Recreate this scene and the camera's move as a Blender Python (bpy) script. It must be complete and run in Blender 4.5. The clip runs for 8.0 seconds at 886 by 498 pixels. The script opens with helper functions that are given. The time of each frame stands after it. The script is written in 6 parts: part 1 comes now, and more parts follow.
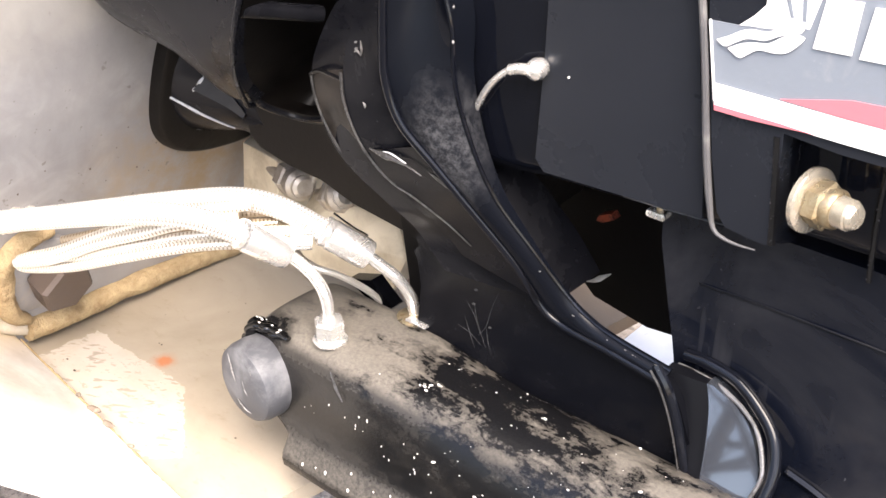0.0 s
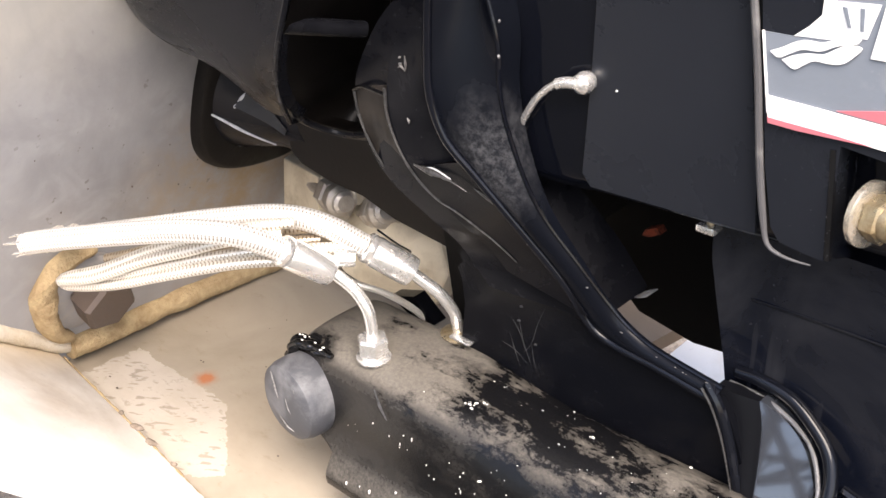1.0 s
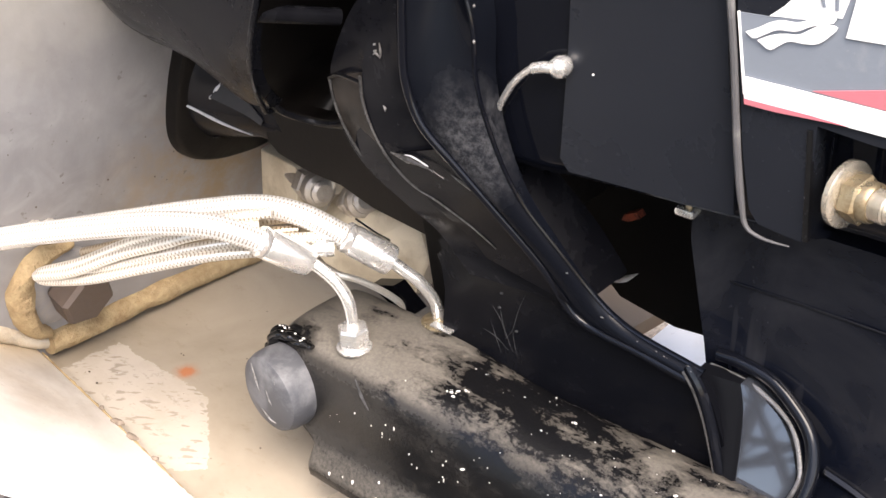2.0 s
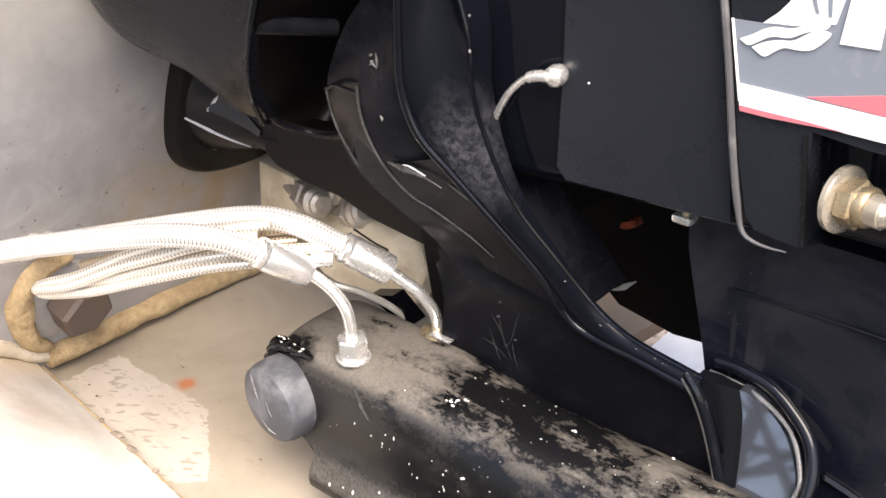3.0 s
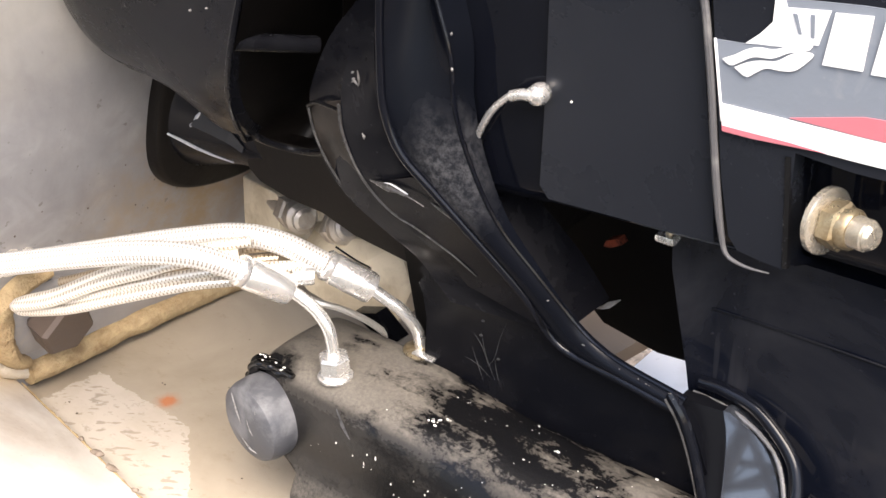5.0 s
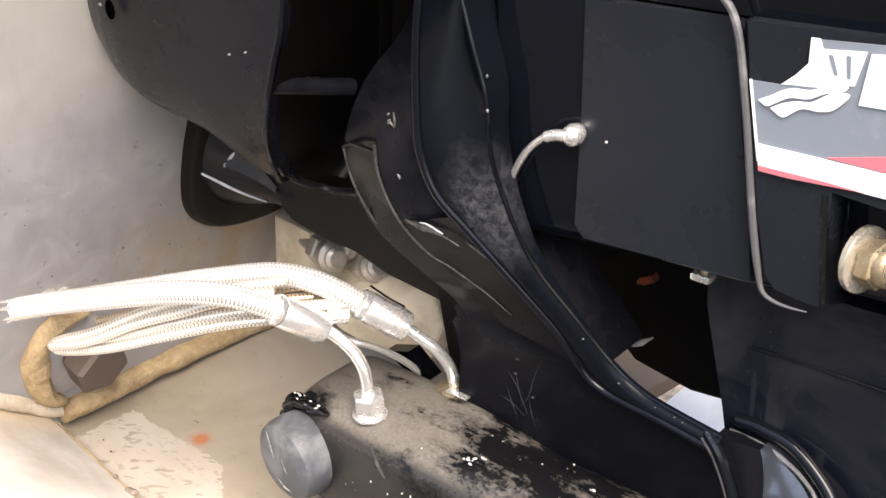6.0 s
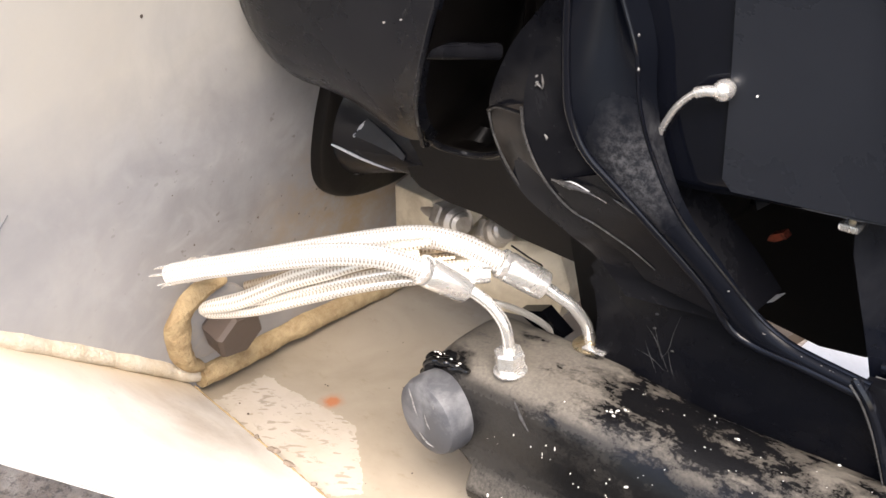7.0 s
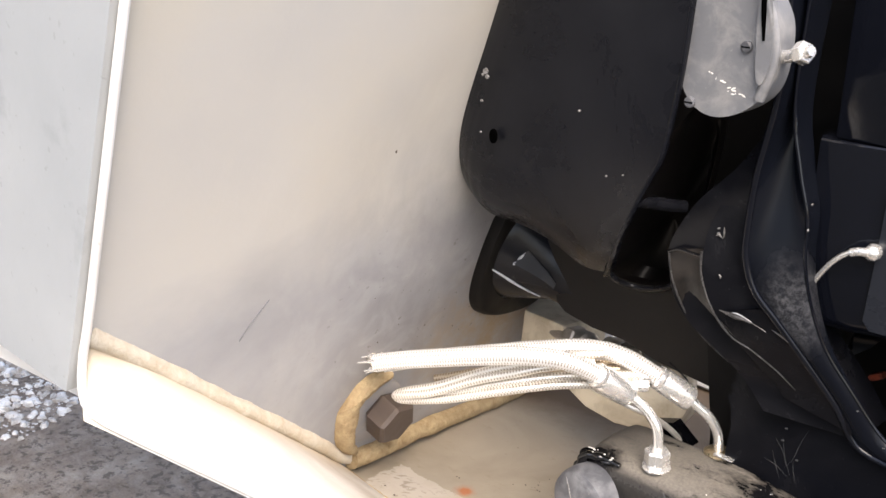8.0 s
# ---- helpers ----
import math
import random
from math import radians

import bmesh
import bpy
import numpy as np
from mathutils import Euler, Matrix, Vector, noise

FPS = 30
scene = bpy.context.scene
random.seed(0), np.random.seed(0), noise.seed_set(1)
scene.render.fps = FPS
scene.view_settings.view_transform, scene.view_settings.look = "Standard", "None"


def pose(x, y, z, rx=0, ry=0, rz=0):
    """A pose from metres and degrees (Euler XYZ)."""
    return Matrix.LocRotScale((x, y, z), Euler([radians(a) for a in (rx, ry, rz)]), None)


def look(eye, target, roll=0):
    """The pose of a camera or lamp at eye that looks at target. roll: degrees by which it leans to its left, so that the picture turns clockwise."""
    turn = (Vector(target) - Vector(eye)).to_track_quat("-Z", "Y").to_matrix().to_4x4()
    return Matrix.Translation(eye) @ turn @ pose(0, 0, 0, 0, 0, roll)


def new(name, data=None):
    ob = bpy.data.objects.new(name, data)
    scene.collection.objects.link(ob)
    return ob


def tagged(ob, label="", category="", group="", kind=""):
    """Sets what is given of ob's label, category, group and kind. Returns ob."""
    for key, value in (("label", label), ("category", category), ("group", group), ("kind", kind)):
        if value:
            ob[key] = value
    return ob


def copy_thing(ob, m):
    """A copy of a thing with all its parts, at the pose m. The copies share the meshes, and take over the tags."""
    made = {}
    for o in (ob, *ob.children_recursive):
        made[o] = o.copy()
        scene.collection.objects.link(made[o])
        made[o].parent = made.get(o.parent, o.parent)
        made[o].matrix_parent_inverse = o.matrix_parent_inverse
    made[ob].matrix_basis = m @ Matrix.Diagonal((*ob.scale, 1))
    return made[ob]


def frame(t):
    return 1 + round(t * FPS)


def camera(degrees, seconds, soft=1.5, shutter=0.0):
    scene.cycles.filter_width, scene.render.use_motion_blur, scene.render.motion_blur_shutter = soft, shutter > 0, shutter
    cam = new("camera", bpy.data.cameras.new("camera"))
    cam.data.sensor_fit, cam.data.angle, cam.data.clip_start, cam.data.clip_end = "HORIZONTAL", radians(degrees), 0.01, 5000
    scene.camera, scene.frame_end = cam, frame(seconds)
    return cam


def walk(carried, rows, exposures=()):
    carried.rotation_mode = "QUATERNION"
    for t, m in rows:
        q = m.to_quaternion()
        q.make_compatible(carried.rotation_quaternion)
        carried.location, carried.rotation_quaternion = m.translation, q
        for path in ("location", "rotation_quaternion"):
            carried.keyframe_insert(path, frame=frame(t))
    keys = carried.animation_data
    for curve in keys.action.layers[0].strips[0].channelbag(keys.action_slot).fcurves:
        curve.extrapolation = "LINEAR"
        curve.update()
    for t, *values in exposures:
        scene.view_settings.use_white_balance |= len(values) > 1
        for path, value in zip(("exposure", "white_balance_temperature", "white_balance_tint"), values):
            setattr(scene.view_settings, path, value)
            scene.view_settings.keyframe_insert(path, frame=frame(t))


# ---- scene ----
EXPOSURE = 1.74
cam = camera(43.1, 8.0)
PATH = [
    (0, (0.6534, -0.3102, 1.0506), (0.0931, 0.3537, 0.5553), 0.23),
    (0.5, (0.6456, -0.3118, 1.0509), (0.0543, 0.3295, 0.5619), -0.76),
    (1, (0.645, -0.309, 1.0489), (0.0582, 0.3395, 0.564), -1.08),
    (1.5, (0.6449, -0.3062, 1.047), (0.0733, 0.347, 0.5504), -1.34),
    (3, (0.6465, -0.3066, 1.0463), (0.0713, 0.3524, 0.5616), -2.08),
    (3.5, (0.6497, -0.3052, 1.044), (0.0878, 0.349, 0.5378), -2.88),
    (4, (0.6508, -0.3058, 1.0439), (0.0936, 0.3527, 0.538), -2.45),
    (4.5, (0.6501, -0.3082, 1.0453), (0.0862, 0.3537, 0.5515), -1.70),
    (4.8, (0.645, -0.303, 1.0524), (0.0685, 0.3633, 0.5794), -1.99),
    (5, (0.6458, -0.3005, 1.0467), (0.0748, 0.369, 0.5717), -1.59),
    (5.2, (0.6449, -0.3019, 1.0515), (0.0586, 0.3614, 0.5863), -2.53),
    (6.3, (0.6421, -0.3081, 1.0508), (0.0417, 0.3588, 0.6094), -2.44),
    (6.5, (0.6396, -0.3095, 1.0516), (0.0218, 0.3453, 0.6161), -3.18),
    (6.8, (0.6249, -0.3217, 1.0417), (-0.0033, 0.2969, 0.5698), -5.67),
    (7, (0.6252, -0.3526, 1.0516), (-0.0049, 0.2742, 0.5933), -4.98),
    (7.2, (0.6293, -0.3925, 1.0685), (-0.0303, 0.2534, 0.6839), -3.53),
    (7.4, (0.6238, -0.4406, 1.0761), (-0.0181, 0.2299, 0.7042), -4.84),
    (7.5, (0.6231, -0.4656, 1.076), (-0.0098, 0.2201, 0.7165), -4.07),
    (7.7, (0.6257, -0.5195, 1.0781), (-0.0231, 0.1507, 0.7178), -3.61),
    (7.8, (0.6214, -0.5372, 1.0803), (-0.0064, 0.1523, 0.7191), -1.59),
    (8, (0.614, -0.553, 1.0931), (-0.0212, 0.1412, 0.7546), 1.40),
]
walk(cam, [(t, look(eye, target, roll)) for t, eye, target, roll in PATH], [(0.0, EXPOSURE + 0.48, 6850, 14), (0.4, EXPOSURE, 6850, 14), (6.6, EXPOSURE, 6850, 13), (7.4, EXPOSURE + 0.05, 6850, 13), (8.0, EXPOSURE - 0.12, 6850, 13)])

# ---- world, sun, exposure ----
SUN_TO = Vector((0.46, -0.34, 0.82)).normalized()
world = bpy.data.worlds.new("sky")
scene.world = world
world.use_nodes = True
wn, wl = world.node_tree.nodes, world.node_tree.links
sky = wn.new("ShaderNodeTexSky")
sky.sky_type = "NISHITA"
sky.sun_disc = False
sky.sun_elevation = math.asin(SUN_TO.z)
sky.sun_rotation = math.atan2(SUN_TO.x, SUN_TO.y)
sky.dust_density = 3.0
sky.ozone_density = 1.2
wl.new(sky.outputs[0], wn["Background"].inputs[0])
wn["Background"].inputs[1].default_value = 0.15
sun_data = bpy.data.lights.new("sun", "SUN")
sun_data.energy = 1.75
sun_data.angle = radians(46)
sun_data.color = (1.0, 0.95, 0.87)
sun = new("sun", sun_data)
sun.matrix_world = look(SUN_TO * 6, (0, 0, 0))

# ---- materials ----
def mat(name):
    m = bpy.data.materials.new(name)
    m.use_nodes = True
    return m, m.node_tree.nodes, m.node_tree.links, m.node_tree.nodes["Principled BSDF"]


def coords(n, l, scale, kind="Object"):
    tc, mp = n.new("ShaderNodeTexCoord"), n.new("ShaderNodeMapping")
    mp.inputs["Scale"].default_value = scale if isinstance(scale, tuple) else (scale,) * 3
    l.new(tc.outputs[kind], mp.inputs["Vector"])
    return mp.outputs[0]


def noise_tex(n, l, vec, scale, detail=6.0, rough=0.6, distort=0.0):
    t = n.new("ShaderNodeTexNoise")
    t.inputs["Scale"].default_value, t.inputs["Detail"].default_value = scale, detail
    t.inputs["Roughness"].default_value, t.inputs["Distortion"].default_value = rough, distort
    l.new(vec, t.inputs["Vector"])
    return t.outputs["Fac"]


def ramp(n, l, fac, stops):
    r = n.new("ShaderNodeValToRGB")
    e = r.color_ramp.elements
    while len(e) < len(stops):
        e.new(0.5)
    for k, (p, c) in zip(e, stops):
        k.position = p
        k.color = (*c, 1) if isinstance(c, tuple) else (c, c, c, 1)
    l.new(fac, r.inputs[0])
    return r.outputs[0]


def mix(n, l, fac, a, b, blend="MIX"):
    x = n.new("ShaderNodeMix")
    x.data_type, x.blend_type = "RGBA", blend
    for slot, v in ((0, fac), (6, a), (7, b)):
        if isinstance(v, (int, float)):
            x.inputs[slot].default_value = v
        elif isinstance(v, tuple):
            x.inputs[slot].default_value = (*v, 1)
        else:
            l.new(v, x.inputs[slot])
    return x.outputs[2]


def maths(n, l, op, a, b=0.0):
    x = n.new("ShaderNodeMath")
    x.operation = op
    for slot, v in ((0, a), (1, b)):
        if isinstance(v, (int, float)):
            x.inputs[slot].default_value = v
        else:
            l.new(v, x.inputs[slot])
    return x.outputs[0]


def bump(n, l, bsdf, height, strength, distance):
    b = n.new("ShaderNodeBump")
    b.inputs["Strength"].default_value, b.inputs["Distance"].default_value = strength, distance
    l.new(height, b.inputs["Height"])
    l.new(b.outputs[0], bsdf.inputs["Normal"])


def paint(name, base, rough, dust=(0.3, 0.27, 0.22), low=0.55, high=0.75, amount=0.5, scale=18.0, fine=220.0, metal=0.0, coat=0.0, grain=0.12, gloss=0.5):
    """Paint or metal with a film of dust in patches, specks and a fine grain."""
    m, n, l, b = mat(name)
    v = coords(n, l, 1.0)
    big = noise_tex(n, l, v, scale, 8, 0.65, 0.4)
    small = noise_tex(n, l, v, fine, 3, 0.6)
    patch = maths(n, l, "MULTIPLY", ramp(n, l, big, [(low, 0.0), (high, 1.0)]), amount)
    speck = maths(n, l, "MULTIPLY", ramp(n, l, small, [(0.66, 0.0), (0.74, 1.0)]), amount * 0.5)
    film = maths(n, l, "MAXIMUM", patch, speck)
    l.new(mix(n, l, film, base, dust), b.inputs["Base Color"])
    r = n.new("ShaderNodeMapRange")
    r.inputs["To Min"].default_value, r.inputs["To Max"].default_value = rough, min(1.0, rough + 0.55)
    l.new(film, r.inputs["Value"])
    l.new(r.outputs[0], b.inputs["Roughness"])
    b.inputs["Metallic"].default_value = metal
    b.inputs["Coat Weight"].default_value = coat
    b.inputs["Coat Roughness"].default_value = 0.05
    b.inputs["Specular IOR Level"].default_value = gloss
    bump(n, l, b, maths(n, l, "ADD", small, maths(n, l, "MULTIPLY", big, 0.6)), grain, 0.0015)
    return m


def gelcoat(name, stops, scale, stain, stain_low, stain_high, amount, rough=0.4, centre=None, reach=0.2):
    """Weathered gelcoat: soft tone changes, smudges and pits; the smudges gather round a centre where one is given."""
    m, n, l, b = mat(name)
    v = coords(n, l, 1.0)
    base = ramp(n, l, noise_tex(n, l, v, scale, 5, 0.55), stops)
    mask = ramp(n, l, noise_tex(n, l, v, scale * 3.1, 10, 0.62, 0.3), [(stain_low, 0.0), (stain_high, 1.0)])
    if centre:
        d = n.new("ShaderNodeVectorMath")
        d.operation = "DISTANCE"
        l.new(v, d.inputs[0])
        d.inputs[1].default_value = centre
        fall = n.new("ShaderNodeMapRange")
        fall.inputs["From Min"].default_value, fall.inputs["From Max"].default_value = reach * 0.25, reach
        fall.inputs["To Min"].default_value, fall.inputs["To Max"].default_value = 1.0, 0.06
        l.new(d.outputs["Value"], fall.inputs["Value"])
        mask = maths(n, l, "MULTIPLY", mask, fall.outputs[0])
    mask = maths(n, l, "MULTIPLY", mask, amount)
    tone = mix(n, l, mask, base, stain)
    if centre:
        worn = noise_tex(n, l, v, 30.0, 4, 0.55, 0.6)
        flake = maths(n, l, "MULTIPLY", ramp(n, l, worn, [(0.53, 0.0), (0.56, 1.0)]), fall.outputs[0])
        tone = mix(n, l, maths(n, l, "MULTIPLY", flake, 0.18), tone, (0.50, 0.48, 0.46))
        rim = maths(n, l, "MULTIPLY", ramp(n, l, worn, [(0.515, 0.0), (0.53, 1.0), (0.55, 0.0)]), fall.outputs[0])
        tone = mix(n, l, maths(n, l, "MULTIPLY", rim, 0.07), tone, (0.13, 0.115, 0.10))
        # tan sealant smeared down from the joint with the transom
        joint = n.new("ShaderNodeVectorMath")
        joint.operation = "DOT_PRODUCT"
        l.new(v, joint.inputs[0])
        joint.inputs[1].default_value = (1.0, 0.0, -0.3365)
        reach_out = maths(n, l, "ADD", joint.outputs["Value"], maths(n, l, "MULTIPLY", noise_tex(n, l, v, 30.0, 6, 0.6), 0.018))
        tone = mix(n, l, ramp(n, l, maths(n, l, "ADD", reach_out, 0.5), [(0.306, 0.9), (0.322, 0.5), (0.350, 0.0)]), tone, (0.60, 0.49, 0.34))
    pits = ramp(n, l, noise_tex(n, l, v, 170.0, 2, 0.5), [(0.70, 0.0), (0.74, 1.0)])
    tone = mix(n, l, maths(n, l, "MULTIPLY", pits, 0.18), tone, (0.10, 0.085, 0.07))
    l.new(tone, b.inputs["Base Color"])
    b.inputs["Roughness"].default_value = rough
    bump(n, l, b, noise_tex(n, l, v, 60.0, 8, 0.6), 0.15, 0.002)
    return m


def braid(name, tone):
    """Braided steel: two crossing sets of flat strands laid steeply round the hose, gaps darker and browner, dirt in
    patches.
    """
    m, n, l, b = mat(name)
    uv = coords(n, l, 1.0, "UV")
    sets = []
    for sign in (1.0, -1.0):
        mp = n.new("ShaderNodeMapping")
        mp.inputs["Rotation"].default_value = (0, 0, sign * radians(17))
        l.new(uv, mp.inputs["Vector"])
        w = n.new("ShaderNodeTexWave")
        w.wave_type, w.bands_direction = "BANDS", "X"
        w.inputs["Scale"].default_value = 1.45
        w.inputs["Distortion"].default_value = 0.25
        l.new(mp.outputs[0], w.inputs["Vector"])
        sets.append(w.outputs["Fac"])
    weave = ramp(n, l, maths(n, l, "MAXIMUM", *sets), [(0.24, 0.0), (0.55, 1.0)])
    dirt = noise_tex(n, l, coords(n, l, 1.0), 60.0, 6, 0.6)
    c = mix(n, l, weave, tuple(x * k for x, k in zip(tone, (0.52, 0.45, 0.37))), tone)
    c = mix(n, l, ramp(n, l, dirt, [(0.55, 0.0), (0.80, 0.30)]), c, (0.42, 0.35, 0.26))
    l.new(c, b.inputs["Base Color"])
    b.inputs["Metallic"].default_value, b.inputs["Roughness"].default_value = 0.55, 0.30
    bump(n, l, b, weave, 0.8, 0.0010)
    return m


BLACK = paint("black_gloss_paint", (0.0034, 0.0040, 0.0066), 0.07, (0.026, 0.029, 0.037), 0.42, 0.95, 0.16, 7.0, 300.0, grain=0.02, gloss=0.30)
BLACK_SATIN = paint("black_satin_paint", (0.0048, 0.0051, 0.0066), 0.28, (0.027, 0.027, 0.030), 0.46, 0.80, 0.50, 16.0, 300.0, grain=0.05, gloss=0.16)
BLACK_DUST = paint("black_dusty_paint", (0.005, 0.005, 0.0058), 0.24, (0.13, 0.13, 0.138), 0.66, 1.0, 0.85, 9.0, 380.0, grain=0.30)
RUBBER = paint("black_rubber", (0.0028, 0.0030, 0.0042), 0.11, (0.010, 0.010, 0.010), 0.60, 0.85, 0.3, 20.0, grain=0.015, gloss=0.16)
MATTE = paint("matt_black_casting", (0.0035, 0.0034, 0.0036), 0.45, (0.014, 0.012, 0.011), 0.50, 0.85, 0.4, 20.0, gloss=0.12)
POLISHED = paint("mirror_black_enamel", (0.045, 0.050, 0.060), 0.03, (0.05, 0.05, 0.05), 0.70, 0.95, 0.1, 30.0, grain=0.002, gloss=1.0, coat=1.0, metal=0.25)
FACE = paint("grey_filmed_black_paint", (0.0056, 0.0058, 0.0076), 0.19, (0.030, 0.030, 0.033), 0.46, 0.80, 0.40, 26.0, 300.0, grain=0.05, gloss=0.15)
BROWN_FILM = paint("brown_filmed_black_paint", (0.0085, 0.0075, 0.0068), 0.28, (0.052, 0.043, 0.036), 0.36, 0.70, 0.75, 40.0, 300.0, grain=0.10, gloss=0.3)
STREAK = paint("dried_water_trace", (0.055, 0.055, 0.058), 0.5, (0.02, 0.02, 0.02), 0.40, 0.60, 0.9, 240.0, 500.0)
SMEAR = paint("pale_scuff", (0.24, 0.235, 0.23), 0.45, (0.08, 0.075, 0.07), 0.42, 0.60, 0.9, 240.0, 500.0)
BARK = paint("grey_bark", (0.07, 0.058, 0.048), 0.85, (0.14, 0.12, 0.10), 0.4, 0.7, 0.6, 6.0, 40.0)
CHEEK = paint("satin_black_cheek", (0.0050, 0.0055, 0.0080), 0.26, (0.024, 0.025, 0.029), 0.46, 0.85, 0.36, 12.0, 300.0, grain=0.02, gloss=0.20)
POCKET = paint("brown_filmed_pocket", (0.0035, 0.0030, 0.0028), 0.35, (0.020, 0.015, 0.012), 0.46, 0.85, 0.30, 14.0, 260.0, grain=0.03, gloss=0.15)
BOOT = paint("blue_black_rubber", (0.0075, 0.0085, 0.0120), 0.22, (0.006, 0.006, 0.007), 0.55, 0.80, 0.5, 24.0, grain=0.02, gloss=0.20)
FACET = paint("sky_toned_rubber", (0.026, 0.029, 0.035), 0.30, (0.012, 0.012, 0.014), 0.50, 0.80, 0.5, 60.0, grain=0.02, gloss=0.3)
BOOT_FLANGE = paint("dull_brown_black_rubber", (0.0042, 0.0036, 0.0033), 0.50, (0.014, 0.011, 0.009), 0.45, 0.75, 0.5, 30.0, 260.0, gloss=0.2)
LIT_CASTING = paint("lit_brown_casting", (0.0105, 0.0096, 0.009), 0.45, (0.030, 0.025, 0.021), 0.42, 0.75, 0.5, 26.0, gloss=0.2)
LIP = paint("thin_grey_edge", (0.065, 0.063, 0.063), 0.22, (0.012, 0.012, 0.012), 0.46, 0.62, 0.85, 90.0, metal=0.3)
WET = paint("wet_black_film", (0.0030, 0.0030, 0.0032), 0.04, (0.010, 0.009, 0.008), 0.60, 0.85, 0.3, 40.0, grain=0.03, gloss=0.6)
WEB = paint("soft_gloss_black_web", (0.0036, 0.0039, 0.0055), 0.20, (0.018, 0.018, 0.021), 0.48, 0.85, 0.40, 13.0, 320.0, grain=0.04, gloss=0.12)
RIM_WORN = paint("worn_black_edge", (0.20, 0.195, 0.195), 0.24, (0.03, 0.03, 0.03), 0.48, 0.64, 0.8, 60.0, metal=0.4)
# The grey tone imitates sky reflected in black paint.
PANEL = paint("sky_greyed_black_panel", (0.0105, 0.0120, 0.0165), 0.20, (0.030, 0.034, 0.042), 0.35, 0.95, 0.40, 6.0, 340.0, grain=0.025, gloss=0.30)
CAP = paint("grey_worn_plastic", (0.060, 0.062, 0.070), 0.50, (0.30, 0.30, 0.31), 0.46, 0.78, 0.60, 42.0, 200.0)
GREY = paint("grey_painted_casting", (0.150, 0.154, 0.164), 0.36, (0.40, 0.385, 0.36), 0.46, 0.74, 0.55, 45.0, 260.0)
STEEL = paint("stainless_steel", (0.84, 0.825, 0.795), 0.25, (0.46, 0.40, 0.32), 0.54, 0.82, 0.30, 60.0, metal=0.78, grain=0.03)
ZINC = paint("dull_zinc", (0.46, 0.385, 0.26), 0.26, (0.22, 0.15, 0.07), 0.42, 0.66, 0.85, 110.0, metal=0.8)
DARK_STEEL = paint("dull_fitting", (0.52, 0.49, 0.45), 0.36, (0.26, 0.21, 0.15), 0.45, 0.75, 0.7, 60.0, metal=0.7)
HOLE = paint("unlit_hole_black", (0.0008, 0.0008, 0.0008), 0.9, (0.001, 0.001, 0.001), 0.5, 0.8, 0.2, 20.0, gloss=0.0)
BOLT_STEEL = paint("yellowed_bolt_steel", (0.60, 0.55, 0.46), 0.22, (0.36, 0.27, 0.16), 0.50, 0.80, 0.40, 90.0, metal=0.75)
BRONZE = paint("brown_bolt", (0.098, 0.074, 0.062), 0.45, (0.16, 0.12, 0.09), 0.45, 0.75, 0.5, 50.0, metal=0.3)
BLOCK = paint("tan_fitting", (0.62, 0.55, 0.42), 0.45, (0.26, 0.20, 0.12), 0.46, 0.70, 0.6, 30.0)
# Pale paint that imitates bright glints on edges.
GLINT = paint("painted_pale_glint", (0.56, 0.57, 0.59), 0.14, (0.05, 0.05, 0.05), 0.55, 0.75, 0.6, 160.0, 400.0)
STRIP = paint("grey_trim_strip", (0.085, 0.083, 0.086), 0.42, (0.45, 0.43, 0.40), 0.55, 0.8, 0.4, 40.0)
ORANGE = paint("orange_tag", (0.36, 0.07, 0.03), 0.5, (0.03, 0.02, 0.02), 0.44, 0.60, 0.9, 140.0)
DECAL_GREY = paint("grey_decal", (0.20, 0.225, 0.26), 0.28, (0.40, 0.40, 0.40), 0.58, 0.80, 0.35, 40.0)
DECAL_WHITE = paint("white_decal", (0.88, 0.88, 0.87), 0.30, (0.55, 0.53, 0.50), 0.6, 0.85, 0.3, 40.0)
DECAL_RED = paint("red_decal", (0.54, 0.17, 0.20), 0.30, (0.45, 0.30, 0.28), 0.6, 0.85, 0.3, 40.0)
SEALANT = paint("tan_sealant", (0.45, 0.34, 0.19), 0.75, (0.235, 0.155, 0.08), 0.38, 0.68, 0.8, 90.0, 420.0, grain=1.0)
SEALANT_PALE = paint("pale_sealant", (0.62, 0.56, 0.46), 0.7, (0.50, 0.41, 0.29), 0.40, 0.66, 0.8, 70.0, 420.0, grain=0.8)
BROWN_CHIP = paint("brown_chipped_laminate", (0.24, 0.195, 0.155), 0.7, (0.12, 0.09, 0.07), 0.45, 0.65, 0.6, 120.0)
SPLASH = paint("dried_splash", (0.72, 0.70, 0.66), 0.5, (0.5, 0.46, 0.4), 0.5, 0.8, 0.4, 80.0)
WHITE_GEL = gelcoat("white_gelcoat", [(0.35, (0.78, 0.765, 0.74)), (0.65, (0.83, 0.805, 0.76))], 4.0, (0.40, 0.355, 0.31), 0.52, 0.78, 0.6, 0.30)
SLOPE_GEL = gelcoat("dirt_stained_white_gelcoat", [(0.35, (0.76, 0.745, 0.72)), (0.65, (0.81, 0.785, 0.735))], 4.0, (0.37, 0.31, 0.25), 0.22, 0.62, 0.95, 0.52, centre=(0.050, -0.020, 0.625), reach=0.17)
SIDE_GEL = gelcoat("pale_grey_gelcoat", [(0.35, (0.35, 0.365, 0.37)), (0.65, (0.45, 0.46, 0.455))], 4.0, (0.25, 0.26, 0.26), 0.60, 0.72, 0.6, 0.30)
BRAID = braid("braided_steel", (0.91, 0.90, 0.88))
BRAID_DIRTY = braid("dirty_braided_steel", (0.84, 0.80, 0.73))
